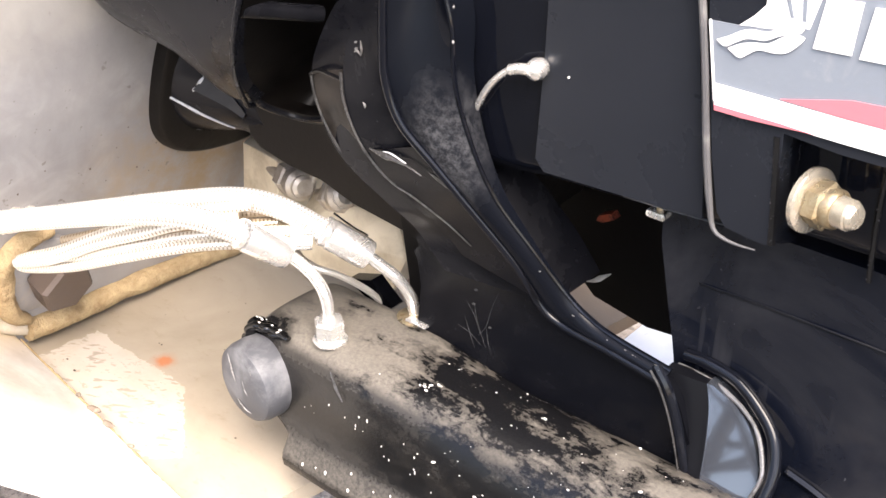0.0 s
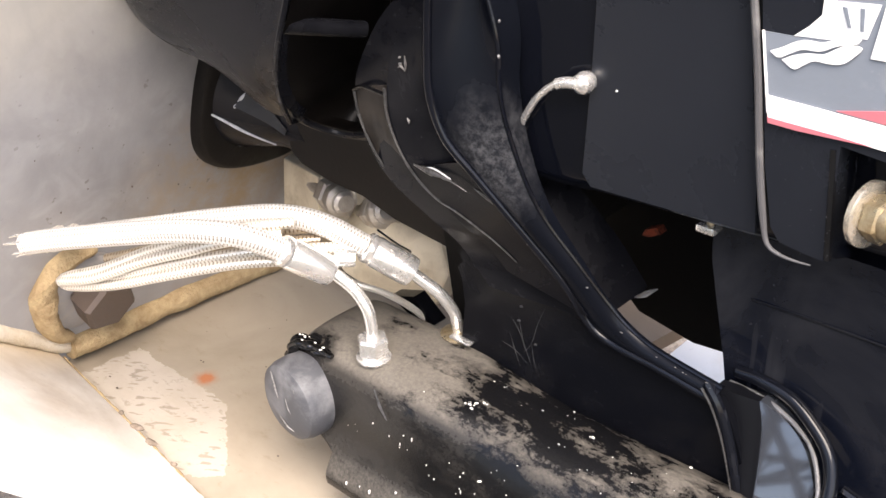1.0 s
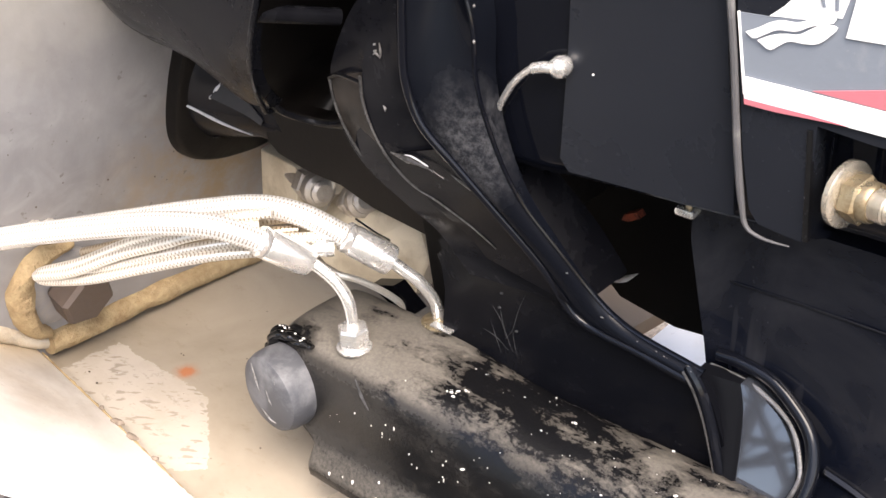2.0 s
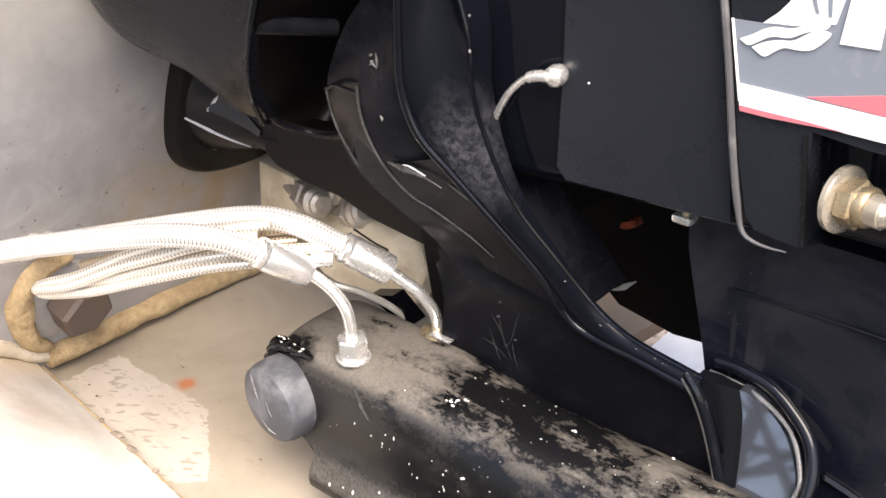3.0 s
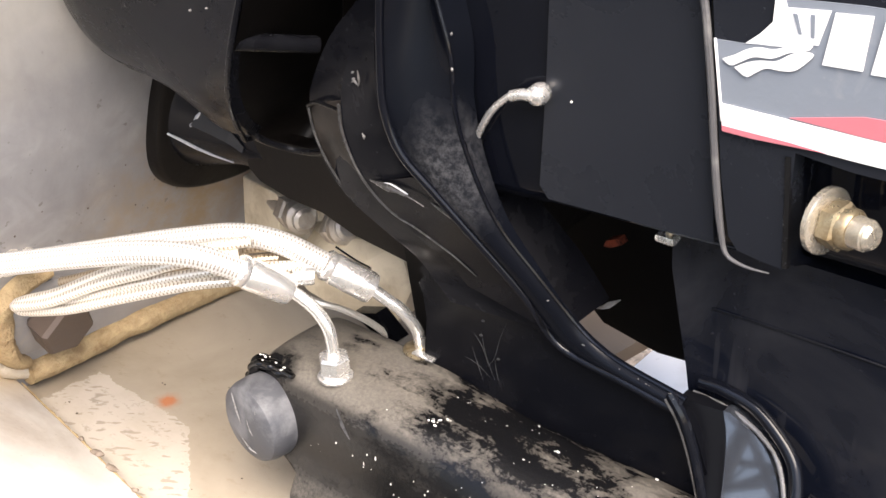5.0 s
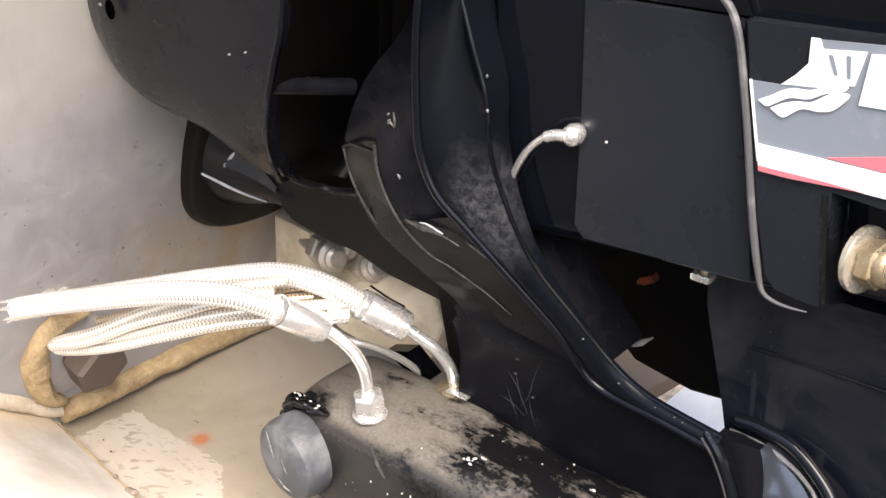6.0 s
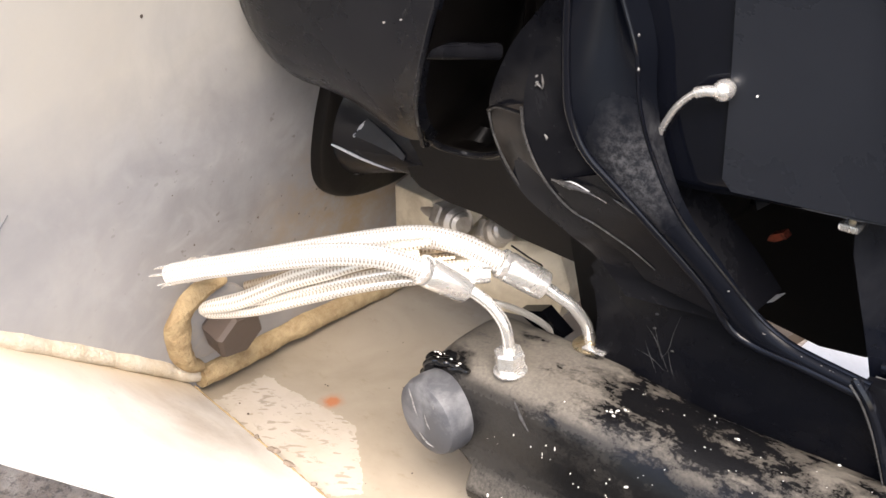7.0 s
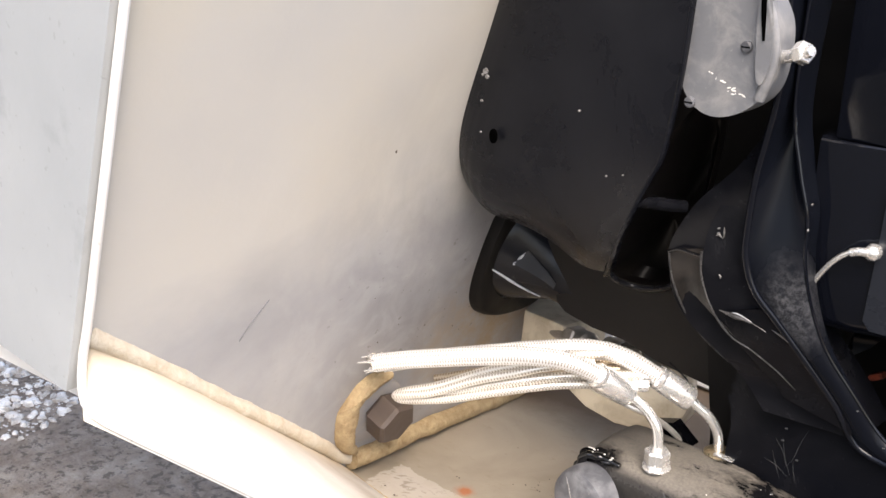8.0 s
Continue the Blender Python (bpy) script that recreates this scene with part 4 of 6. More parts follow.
    # The lower casting is painted lighter than the core to imitate light.
    core = [(0.104, 0.800), (0.113, 0.770), (0.117, 0.7485), (0.126, 0.7425), (0.152, 0.7375), (0.182, 0.7365), (0.210, 0.7290), (0.26, 0.724), (0.315, 0.735), (0.328, 0.77), (0.330, 0.800)]
    part("bell_lip", plate(core, 0.128, 0.30, 0.008, 0, 3), LIT_CASTING, g, "grey-brown lower casting, painted lighter as if lit")
    part("bell_core", plate([(0.100, 1.04), (0.100, 0.802), (0.330, 0.802), (0.330, 1.04)], 0.128, 0.30, 0.002), MATTE, g)
    # swivel pocket: a bowl sunk between the cheek's edge and the ring
    mouth = spline([(0.276, 0.014, 0.935), (0.2630, 0.014, 0.900), (0.2450, 0.019, 0.871), (0.2285, 0.033, 0.846), (0.2095, 0.060, 0.8175), (0.2150, 0.079, 0.8050), (0.2350, 0.081, 0.8075), (0.2540, 0.074, 0.8200), (0.2640, 0.070, 0.845), (0.2720, 0.068, 0.880), (0.280, 0.064, 0.935), (0.280, 0.040, 0.950), (0.276, 0.014, 0.935)], 96)[:-1]
    heart = sum(mouth, Vector()) / len(mouth)
    bm = bmesh.new()
    rows = []
    for scale, deep in ((1.07, 0.010), (1.05, 0.001), (1.0, -0.0012), (0.955, 0.001), (0.94, 0.006), (0.88, 0.018), (0.72, 0.032), (0.40, 0.040), (0.05, 0.042)):
        rows.append([bm.verts.new(heart + (p - heart) * scale + Vector((-0.30, 0.85, -0.30)) * deep) for p in mouth])
    for a, b in zip(rows, rows[1:]):
        for k in range(len(a)):
            j = (k + 1) % len(a)
            bm.faces.new((a[k], a[j], b[j], b[k]))
    bm.faces.new(rows[-1])
    part("swivel_pocket", bm, POCKET, g, "dark brown-filmed open pocket")
    part("pocket_rim", tube(bmesh.new(), [p * 1.0 for p in mouth[24:62]], lambda u: 0.0026 - 0.0012 * u, 60, 8), FACE, g, "shiny rounded rim")
    part("cross_web", tube(bmesh.new(), [(0.2535, 0.0165, 0.8895), (0.2550, 0.034, 0.8845), (0.2620, 0.060, 0.8780)], 0.0044, 6, 12), FACE, g, "grey-filmed web across the pocket")
    # paint chips near the edge
    for x, z, r in ((0.1350, 0.9535, 0.0022), (0.1365, 0.9500, 0.0016), (0.1330, 0.9510, 0.0012), (0.1318, 0.9330, 0.0011), (0.1290, 0.9105, 0.0009), (0.2126, 0.940, 0.0009), (0.236, 0.9030, 0.0006), (0.2480, 0.9060, 0.0005)):
        bm = lathe(bmesh.new(), [(r, -0.0006), (r * 0.9, 0.0005), (r * 0.5, 0.0007)], Matrix.Translation((x, 0.0078 + 0.0045 * max(0.0, (0.938 - z) / 0.03) * (x < 0.14), z)) @ Matrix.Rotation(radians(90), 4, "X"), 7)
        part("paint_chip", bm, SMEAR, g, "pale paint chip")
    bm = lathe(bmesh.new(), [(0.0040, -0.0006), (0.0040, 0.0006), (0.0036, 0.0009), (0.001, 0.0009)], Matrix.Translation((0.1435, 0.0083, 0.9110)) @ Matrix.Rotation(radians(90), 4, "X") @ Matrix.Diagonal((0.8, 1.25, 1, 1)), 18)
    part("drain_hole", bm, HOLE, g, "black drain hole")


def build_swivel_cap():
    c = thing("steering_cap", "grey painted steering lever end with slotted screws", "lever")
    bm = plate([(0.279, 0.985), (0.279, 0.968), (0.287, 0.956), (0.300, 0.951), (0.316, 0.955), (0.330, 0.967), (0.335, 0.985), (0.333, 1.01), (0.315, 1.03), (0.285, 1.03)], 0.014, 0.034, 0.008, 60, 3)
    part("body", bm, GREY, c)
    part("rim", tube(bmesh.new(), [(0.324, 0.0125, 1.03), (0.333, 0.0130, 1.005), (0.334, 0.0135, 0.985), (0.328, 0.0150, 0.965)], 0.0032, 20, 10), GREY, c)
    for x, z in ((0.318, 0.993), (0.286, 0.957)):
        s = Matrix.Translation((x, 0.0135, z)) @ Matrix.Rotation(radians(90), 4, "X")
        screw = part("screw", lathe(bmesh.new(), [(0.0034, -0.001), (0.0034, 0.0010), (0.0025, 0.0017), (0.001, 0.0017)], s, 14), CAP, c, "dull slotted screw")
        part("slot", box((x - 0.0026, 0.0115, z - 0.0004), (x + 0.0026, 0.0121, z + 0.0004)), RUBBER, screw)
    pad = [(0.3235, 1.03), (0.3245, 1.000), (0.327, 0.977), (0.331, 0.975), (0.3345, 0.990), (0.333, 1.012), (0.328, 1.03)]
    part("boss", plate(pad, 0.0100, 0.0150, 0.0018, 40, 2), GREY, c, "raised worn grey boss")
    part("groove", tube(bmesh.new(), [(0.3265, 0.0102, 1.028), (0.3275, 0.0100, 1.012), (0.3290, 0.0102, 0.998)], lambda u: 0.0022 * (1 - 0.6 * u), 12, 8), HOLE, c, "dark worn groove")
    rng = random.Random(9)
    for k in range(15):
        u = 1.1 * rng.random() ** 0.6
        x, z, r = 0.296 + 0.020 * u + rng.gauss(0, 0.0010), 0.9755 - 0.0105 * u + rng.gauss(0, 0.0015), rng.uniform(0.0003, 0.0008)
        bm = lathe(bmesh.new(), [(r, -0.0004), (r * 0.9, 0.0002), (r * 0.4, 0.0003)], Matrix.Translation((x, 0.0140, z)) @ Matrix.Rotation(radians(90), 4, "X") @ Matrix.Rotation(rng.gauss(-0.4, 0.6), 4, "Z") @ Matrix.Diagonal((1.9, 0.7, 1, 1)), 9)
        part("scuff", bm, SPLASH, c, "pale worn scuff")
    n = thing("pivot_bolt", "bright nut and bolt end on the ring arm", "bolt")
    s = Matrix.Translation((0.345, 0.020, 0.992)) @ Matrix.Rotation(radians(70), 4, "Y") @ Matrix.Rotation(radians(20), 4, "X") @ Matrix.Scale(0.85, 4)
    part("nut", hexnut(bmesh.new(), 0.0075, 0.008, s), STEEL, n, smooth=False)
    part("shank", lathe(bmesh.new(), [(0.0042, -0.03), (0.0042, 0.010), (0.0034, 0.012)], s, 14), STEEL, n)


build_gimbal_housing()
build_swivel_cap()


# ---- gimbal ring ----
def build_gimbal_ring():
    g = thing("gimbal_ring", "glossy black cast gimbal ring sweeping down beside the drive", "ring")
    left = [(0.322, 0.050, 1.05), (0.324, 0.050, 0.973), (0.316, 0.050, 0.914), (0.314, 0.050, 0.880), (0.315, 0.050, 0.860), (0.322, 0.052, 0.840), (0.336, 0.058, 0.822), (0.354, 0.068, 0.797), (0.372, 0.080, 0.769), (0.388, 0.090, 0.740), (0.425, 0.090, 0.7345), (0.454, 0.090, 0.7305)]
    right = [(0.330, 0.060, 1.05), (0.328, 0.060, 0.960), (0.336, 0.060, 0.920), (0.345, 0.060, 0.890), (0.347, 0.060, 0.865), (0.352, 0.064, 0.838), (0.363, 0.070, 0.808), (0.379, 0.080, 0.781), (0.396, 0.090, 0.755), (0.410, 0.0915, 0.7455), (0.424, 0.0915, 0.7415), (0.456, 0.0915, 0.7365)]
    part("rim", rib(left, right, lambda u: 0.034 - 0.031 * min(1.0, u * 1.25), lambda u: -0.015 * max(0.0, min(1.0, (0.50 - u) / 0.22)) + 0.003 * max(0.0, min(1.0, (u - 0.40) / 0.15)), 70, 10), RIM_DUST, g, "dust-filmed black rim")
    ridge = [(x - 0.0005, y - 0.001, z) for x, y, z in left]
    part("ridge", tube(bmesh.new(), ridge, 0.0023, 80, 10), BLACK, g, "shiny raised edge")
    part("ridge", tube(bmesh.new(), [(x, y + 0.0005, z) for x, y, z in right], 0.0012, 60, 8), BLACK, g, "shiny raised edge")
    # forward face with its stepped lip
    fl = [(0.305, 0.068, 0.93), (0.288, 0.068, 0.905), (0.266, 0.066, 0.880), (0.251, 0.065, 0.852), (0.250, 0.065, 0.838), (0.254, 0.066, 0.815), (0.268, 0.068, 0.796), (0.289, 0.075, 0.778), (0.303, 0.083, 0.763), (0.318, 0.088, 0.742)]
    fr = [(0.318, 0.056, 0.94), (0.316, 0.056, 0.914), (0.314, 0.056, 0.890), (0.314, 0.056, 0.870), (0.316, 0.057, 0.857), (0.323, 0.059, 0.840), (0.337, 0.064, 0.821), (0.354, 0.074, 0.797), (0.371, 0.086, 0.769), (0.386, 0.092, 0.744)]
    near = lambda pts, w=1.0: [(x + 0.0065 * w, y - 0.0070 * w, z + 0.0043 * w) for x, y, z in pts]
    fl = near(fl)
    part("face", rib(fl, fr, 0.045, 0.0, 60, 6), FACE, g, "grey-filmed black face")
    # a brown-filmed channel between two thin raised lips, closed by a notch on top
    fin = [(0.2510, 0.062, 0.8432), (0.2538, 0.062, 0.8300), (0.2590, 0.064, 0.8150), (0.2665, 0.069, 0.7985), (0.2770, 0.076, 0.7835), (0.2870, 0.080, 0.7750), (0.2978, 0.083, 0.7679), (0.3060, 0.0865, 0.7600)]
    lip = [(0.2767, 0.058, 0.8510), (0.2780, 0.058, 0.8360), (0.2840, 0.060, 0.8185), (0.2912, 0.064, 0.8050), (0.3045, 0.072, 0.7885), (0.3214, 0.081, 0.7710), (0.3300, 0.085, 0.7620)]
    fin, lip = near(fin), near(lip)
    low_lip = [(x - 0.001, y + 0.0035, z) for x, y, z in lip]
    part("channel", rib([(x, y + 0.0012, z) for x, y, z in fin], low_lip, 0.03, -0.0025, 60, 6), BROWN_FILM, g, "brown-filmed channel")
    part("lip", tube(bmesh.new(), fin, lambda u: 0.0008 - 0.0003 * u, 60, 8), LIP, g, "thin grey lip")
    part("lip", tube(bmesh.new(), lip[:4] + [(0.3060, 0.0612, 0.7995), (0.3174, 0.0633, 0.7949), (0.3262, 0.0665, 0.7891), (0.3359, 0.0705, 0.7818), (0.3462, 0.0758, 0.7712)], lambda u: 0.0009 - 0.0005 * u, 60, 8), LIP, g, "thin grey lip")
    part("face_swell", rib([(0.2900, 0.0590, 0.8900), (0.2850, 0.0545, 0.8700), (0.2840, 0.0518, 0.8553), (0.2850, 0.0518, 0.8403), (0.2908, 0.0535, 0.8228), (0.2980, 0.0572, 0.8093)], [(0.3150, 0.0565, 0.8950), (0.3148, 0.0558, 0.8760), (0.3165, 0.0560, 0.8590), (0.3210, 0.0570, 0.8450), (0.3290, 0.0590, 0.8320), (0.3370, 0.0625, 0.8200)], 0.012, 0.0, 40, 6), FACE, g, "grey-filmed swell beside the channel")
    part("notch", tube(bmesh.new(), [fin[0]] + near([(0.2590, 0.0605, 0.8470), (0.2680, 0.0600, 0.8470), (0.2760, 0.0590, 0.8470)]), 0.0012, 16, 8), BLACK_DUST, g)
    # glossy lower face below a stepped ledge
    part("lower_face", rib(near([(0.2900, 0.0620, 0.8125), (0.2985, 0.0660, 0.8000), (0.3130, 0.0745, 0.7812), (0.3235, 0.081, 0.7700), (0.332, 0.085, 0.758)]), near([(0.3260, 0.0590, 0.8260), (0.3440, 0.0660, 0.8060), (0.3540, 0.0720, 0.7930), (0.3680, 0.0820, 0.7690), (0.380, 0.088, 0.748)], 0.6), 0.012, 0.0, 40, 8), WEB, g, "dark lower face")
    part("ledge", tube(bmesh.new(), near([(0.2926, 0.0600, 0.8148), (0.3006, 0.0605, 0.8138), (0.3100, 0.0608, 0.8131), (0.3180, 0.0616, 0.8113), (0.3240, 0.0630, 0.8085)]), lambda u: 0.0004 + 0.0014 * max(0.0, 1 - abs(u - 0.35) / 0.35), 36, 10), LIP, g, "thin grey ledge")
    # Two paler strips painted as glints on the ledge.
    part("ledge_glint", tube(bmesh.new(), [(0.3000, 0.0570, 0.8182), (0.3060, 0.0560, 0.8184), (0.3115, 0.0556, 0.8183), (0.3200, 0.0567, 0.8160)], lambda u: 0.0012 * (1 - 0.75 * abs(2 * u - 1)), 20, 8), GLINT, g, "painted pale glint on the ledge")
    part("ledge_glint", tube(bmesh.new(), [(0.3330, 0.0585, 0.8145), (0.3390, 0.0587, 0.8122), (0.3442, 0.0590, 0.8095)], lambda u: 0.0007 * (1 - 0.75 * abs(2 * u - 1)), 14, 8), LIP, g, "dim painted glint on the ledge")
    # web below the rim, down to the trim cylinder
    web = [(0.299, 0.767), (0.2955, 0.759), (0.2975, 0.755), (0.2930, 0.750), (0.2960, 0.746), (0.2920, 0.741), (0.2950, 0.735), (0.2970, 0.720), (0.294, 0.690), (0.300, 0.655), (0.45, 0.640), (0.480, 0.650), (0.474, 0.690), (0.462, 0.719), (0.455, 0.7290), (0.425, 0.7330), (0.390, 0.7380), (0.372, 0.766), (0.350, 0.792)]
    part("web", plate(web, 0.0930, 0.0990, 0.0015), WEB, g, "glossy black web plate")
    # Backing plate added so the opening beside the web stays black.
    part("web_back", plate([(0.262, 0.765), (0.272, 0.700), (0.275, 0.650), (0.32, 0.650), (0.32, 0.765)], 0.1120, 0.1180, 0.001), MATTE, g, "black backing plate added to fill the gap")
    part("edge_rib", tube(bmesh.new(), [(0.449, 0.090, 0.738), (0.457, 0.089, 0.728), (0.465, 0.089, 0.708), (0.476, 0.089, 0.668), (0.480, 0.090, 0.645)], 0.0026, 24, 8), BLACK, g)
    # Paler line laid on the rib to imitate its highlight.
    part("edge_highlight", tube(bmesh.new(), [(0.4480, 0.0868, 0.7360), (0.4555, 0.0858, 0.7270), (0.4635, 0.0856, 0.7080), (0.4745, 0.0856, 0.6690)], lambda u: 0.0007 * (1 - 0.5 * u), 24, 8), LIP, g, "pale line painted as the edge's highlight")
    # rounded foot with a bright rim
    foot = [(0.4705, 0.7305), (0.474, 0.730), (0.492, 0.718), (0.505, 0.698), (0.507, 0.680), (0.498, 0.662), (0.486, 0.652), (0.4825, 0.668), (0.4780, 0.695), (0.4740, 0.718)]
    bulge = lambda v: 0.069 + 0.755 * (v.co.z - 0.655) - 3.4 * (v.co.z - 0.655) ** 2 + 6.0 * (v.co.x - 0.490) * (v.co.z - 0.690)
    # This dull black piece stands in for the foot's dark reflection.
    root = [(0.450, 0.732), (0.4705, 0.7305), (0.4740, 0.718), (0.4780, 0.695), (0.4825, 0.668), (0.486, 0.652), (0.479, 0.660), (0.467, 0.695), (0.456, 0.718)]
    for name, shape, material, label in (("foot", foot, POLISHED, "mirror-glossy rounded foot"), ("foot_dark_end", root, BLACK_SATIN, "end of the foot painted dull for its dark reflection")):
        bm = plate(shape, 0.0, 0.008, 0.0, 60 if name == "foot" else 0)
        for v in bm.verts:
            v.co.y += bulge(v)
        part(name, bm, material, g, label)
    arc = [(0.4520, 0.1075, 0.7302), (0.4594, 0.1072, 0.7303), (0.4752, 0.1064, 0.7287), (0.4902, 0.1040, 0.7229), (0.4998, 0.1008, 0.7156), (0.5067, 0.0950, 0.7037), (0.5079, 0.0910, 0.6965), (0.5045, 0.0850, 0.6850), (0.498, 0.079, 0.674)]
    part("foot_rim", tube(bmesh.new(), arc, lambda u: 0.0011 * (1 + 0.25 * noise.noise(Vector((u * 12, 2, 0)))), 60, 8), RIM_WORN, g, "worn shiny rim")
    arc = [(0.4540, 0.1105, 0.7355), (0.4652, 0.1100, 0.7363), (0.4824, 0.1090, 0.7337), (0.4963, 0.1060, 0.7262), (0.5061, 0.1024, 0.7176), (0.5113, 0.0970, 0.7065), (0.5125, 0.0905, 0.6955), (0.510, 0.083, 0.682), (0.503, 0.077, 0.671)]
    part("foot_rim", tube(bmesh.new(), arc, 0.0034, 60, 10), BLACK, g, "glossy black outer rim")
    # faint dried streaks on the web
    for line in ([(0.3520, 0.7380), (0.3475, 0.7260), (0.3440, 0.7130), (0.3390, 0.7050)], [(0.3440, 0.7130), (0.3455, 0.7040), (0.3480, 0.6960)], [(0.3300, 0.7240), (0.3360, 0.7165), (0.3400, 0.7060)], [(0.3350, 0.7260), (0.3385, 0.7120), (0.3440, 0.6990)], [(0.3240, 0.7060), (0.3330, 0.7040), (0.3410, 0.6990)], [(0.3290, 0.7140), (0.3320, 0.7060), (0.3365, 0.6950)]):
        part("dried_streak", tube(bmesh.new(), [(x, 0.0929, z) for x, z in line], lambda u: 0.00017 * (1 - 0.75 * abs(2 * u - 1)), 18, 5), STREAK, g, "faint dried streak")
    for x, z in ((0.3345, 0.7235), (0.3460, 0.7130), (0.3360, 0.7330)):
        part("dried_streak", tube(bmesh.new(), [(x, 0.0928, z), (x + 0.0008, 0.0928, z + 0.0006), (x + 0.0016, 0.0928, z + 0.0003)], 0.0006, 6, 6), STREAK, g, "faint dried fleck")
    # cast marks and stray chips
    marks = [near(line) for line in ([(0.2850, 0.0598, 0.8675), (0.2870, 0.0595, 0.8688)], [(0.2900, 0.0588, 0.8700), (0.2905, 0.0588, 0.8650), (0.2895, 0.0590, 0.8622)], [(0.2845, 0.0600, 0.8628), (0.2865, 0.0597, 0.8640), (0.2890, 0.0592, 0.8628)], [(0.2850, 0.0599, 0.8645), (0.2872, 0.0596, 0.8655)], [(0.2895, 0.0597, 0.8385), (0.2910, 0.0594, 0.8372), (0.2908, 0.0594, 0.8358)])]
    # Two pale dabs painted as glints on the right ridge.
    marks += [[(0.3475, 0.0590, 0.9000), (0.3474, 0.0588, 0.8985)], [(0.3470, 0.0592, 0.8840), (0.3470, 0.0592, 0.8822)]]
    m = Matrix.Translation((0.3195, 0.0675, 0.8935)) @ Vector((0.6, -0.75, 0.25)).to_track_quat("Z", "Y").to_matrix().to_4x4()
    part("screw_head", lathe(bmesh.new(), [(0.0042, -0.004), (0.0042, 0.0010), (0.0034, 0.0020), (0.0012, 0.0022)], m, 16), BLACK_DUST, g, "small dull screw head")
    part("scuff", tube(bmesh.new(), [(0.3135, 0.0640, 0.8955), (0.3140, 0.0645, 0.8920), (0.3142, 0.0650, 0.8870)], 0.0006, 10, 6), SMEAR, g, "pale scuff or painted glint")
    part("scuff", tube(bmesh.new(), [(0.3205, 0.0665, 0.8880), (0.3240, 0.0665, 0.8780), (0.3265, 0.0650, 0.8660)], lambda u: 0.0005 * (1 - u), 14, 6), SMEAR, g, "pale scuff or painted glint")
    for line in marks:
        if len(line) == 2:
            line.insert(1, tuple((a + b) / 2 for a, b in zip(*line)))
        part("scuff", tube(bmesh.new(), line, lambda u: 0.0007 * (1 - 0.6 * abs(2 * u - 1)), 10, 6), SMEAR, g, "pale scuff or painted glint")


build_gimbal_ring()


def build_water_beads():
    rng = random.Random(21)
    bm = bmesh.new()
    for _ in range(26):
        u = 0.5 * rng.random() ** 1.5
        a = Vector((0.366, 0.0765, 0.784)).lerp(Vector((0.398, 0.0880, 0.752)), u) + Vector((rng.gauss(0, 0.003), rng.gauss(0, 0.0008), rng.gauss(0, 0.003)))
        bmesh.ops.create_icosphere(bm, subdivisions=1, radius=rng.uniform(0.0002, 0.0007), matrix=Matrix.Translation(a) @ Matrix.Rotation(rng.uniform(-0.4, 0.4), 4, "Y") @ Matrix.Diagonal((rng.uniform(0.8, 2.4), 1, 1, 1)))
    for _ in range(9):
        a = Vector((0.40, 0.0875, 0.7475)).lerp(Vector((0.452, 0.0875, 0.7365)), rng.random()) + Vector((0, rng.gauss(0, 0.0008), rng.gauss(0, 0.0022)))
        bmesh.ops.create_icosphere(bm, subdivisions=1, radius=rng.uniform(0.0002, 0.0005), matrix=Matrix.Translation(a) @ Matrix.Diagonal((rng.uniform(1.0, 3.0), 1, 1, 1)))
    tagged(link("water_beads", bm, RIM_WORN), "glinting water beads on the black rim", "water", kind="stuff")


build_water_beads()


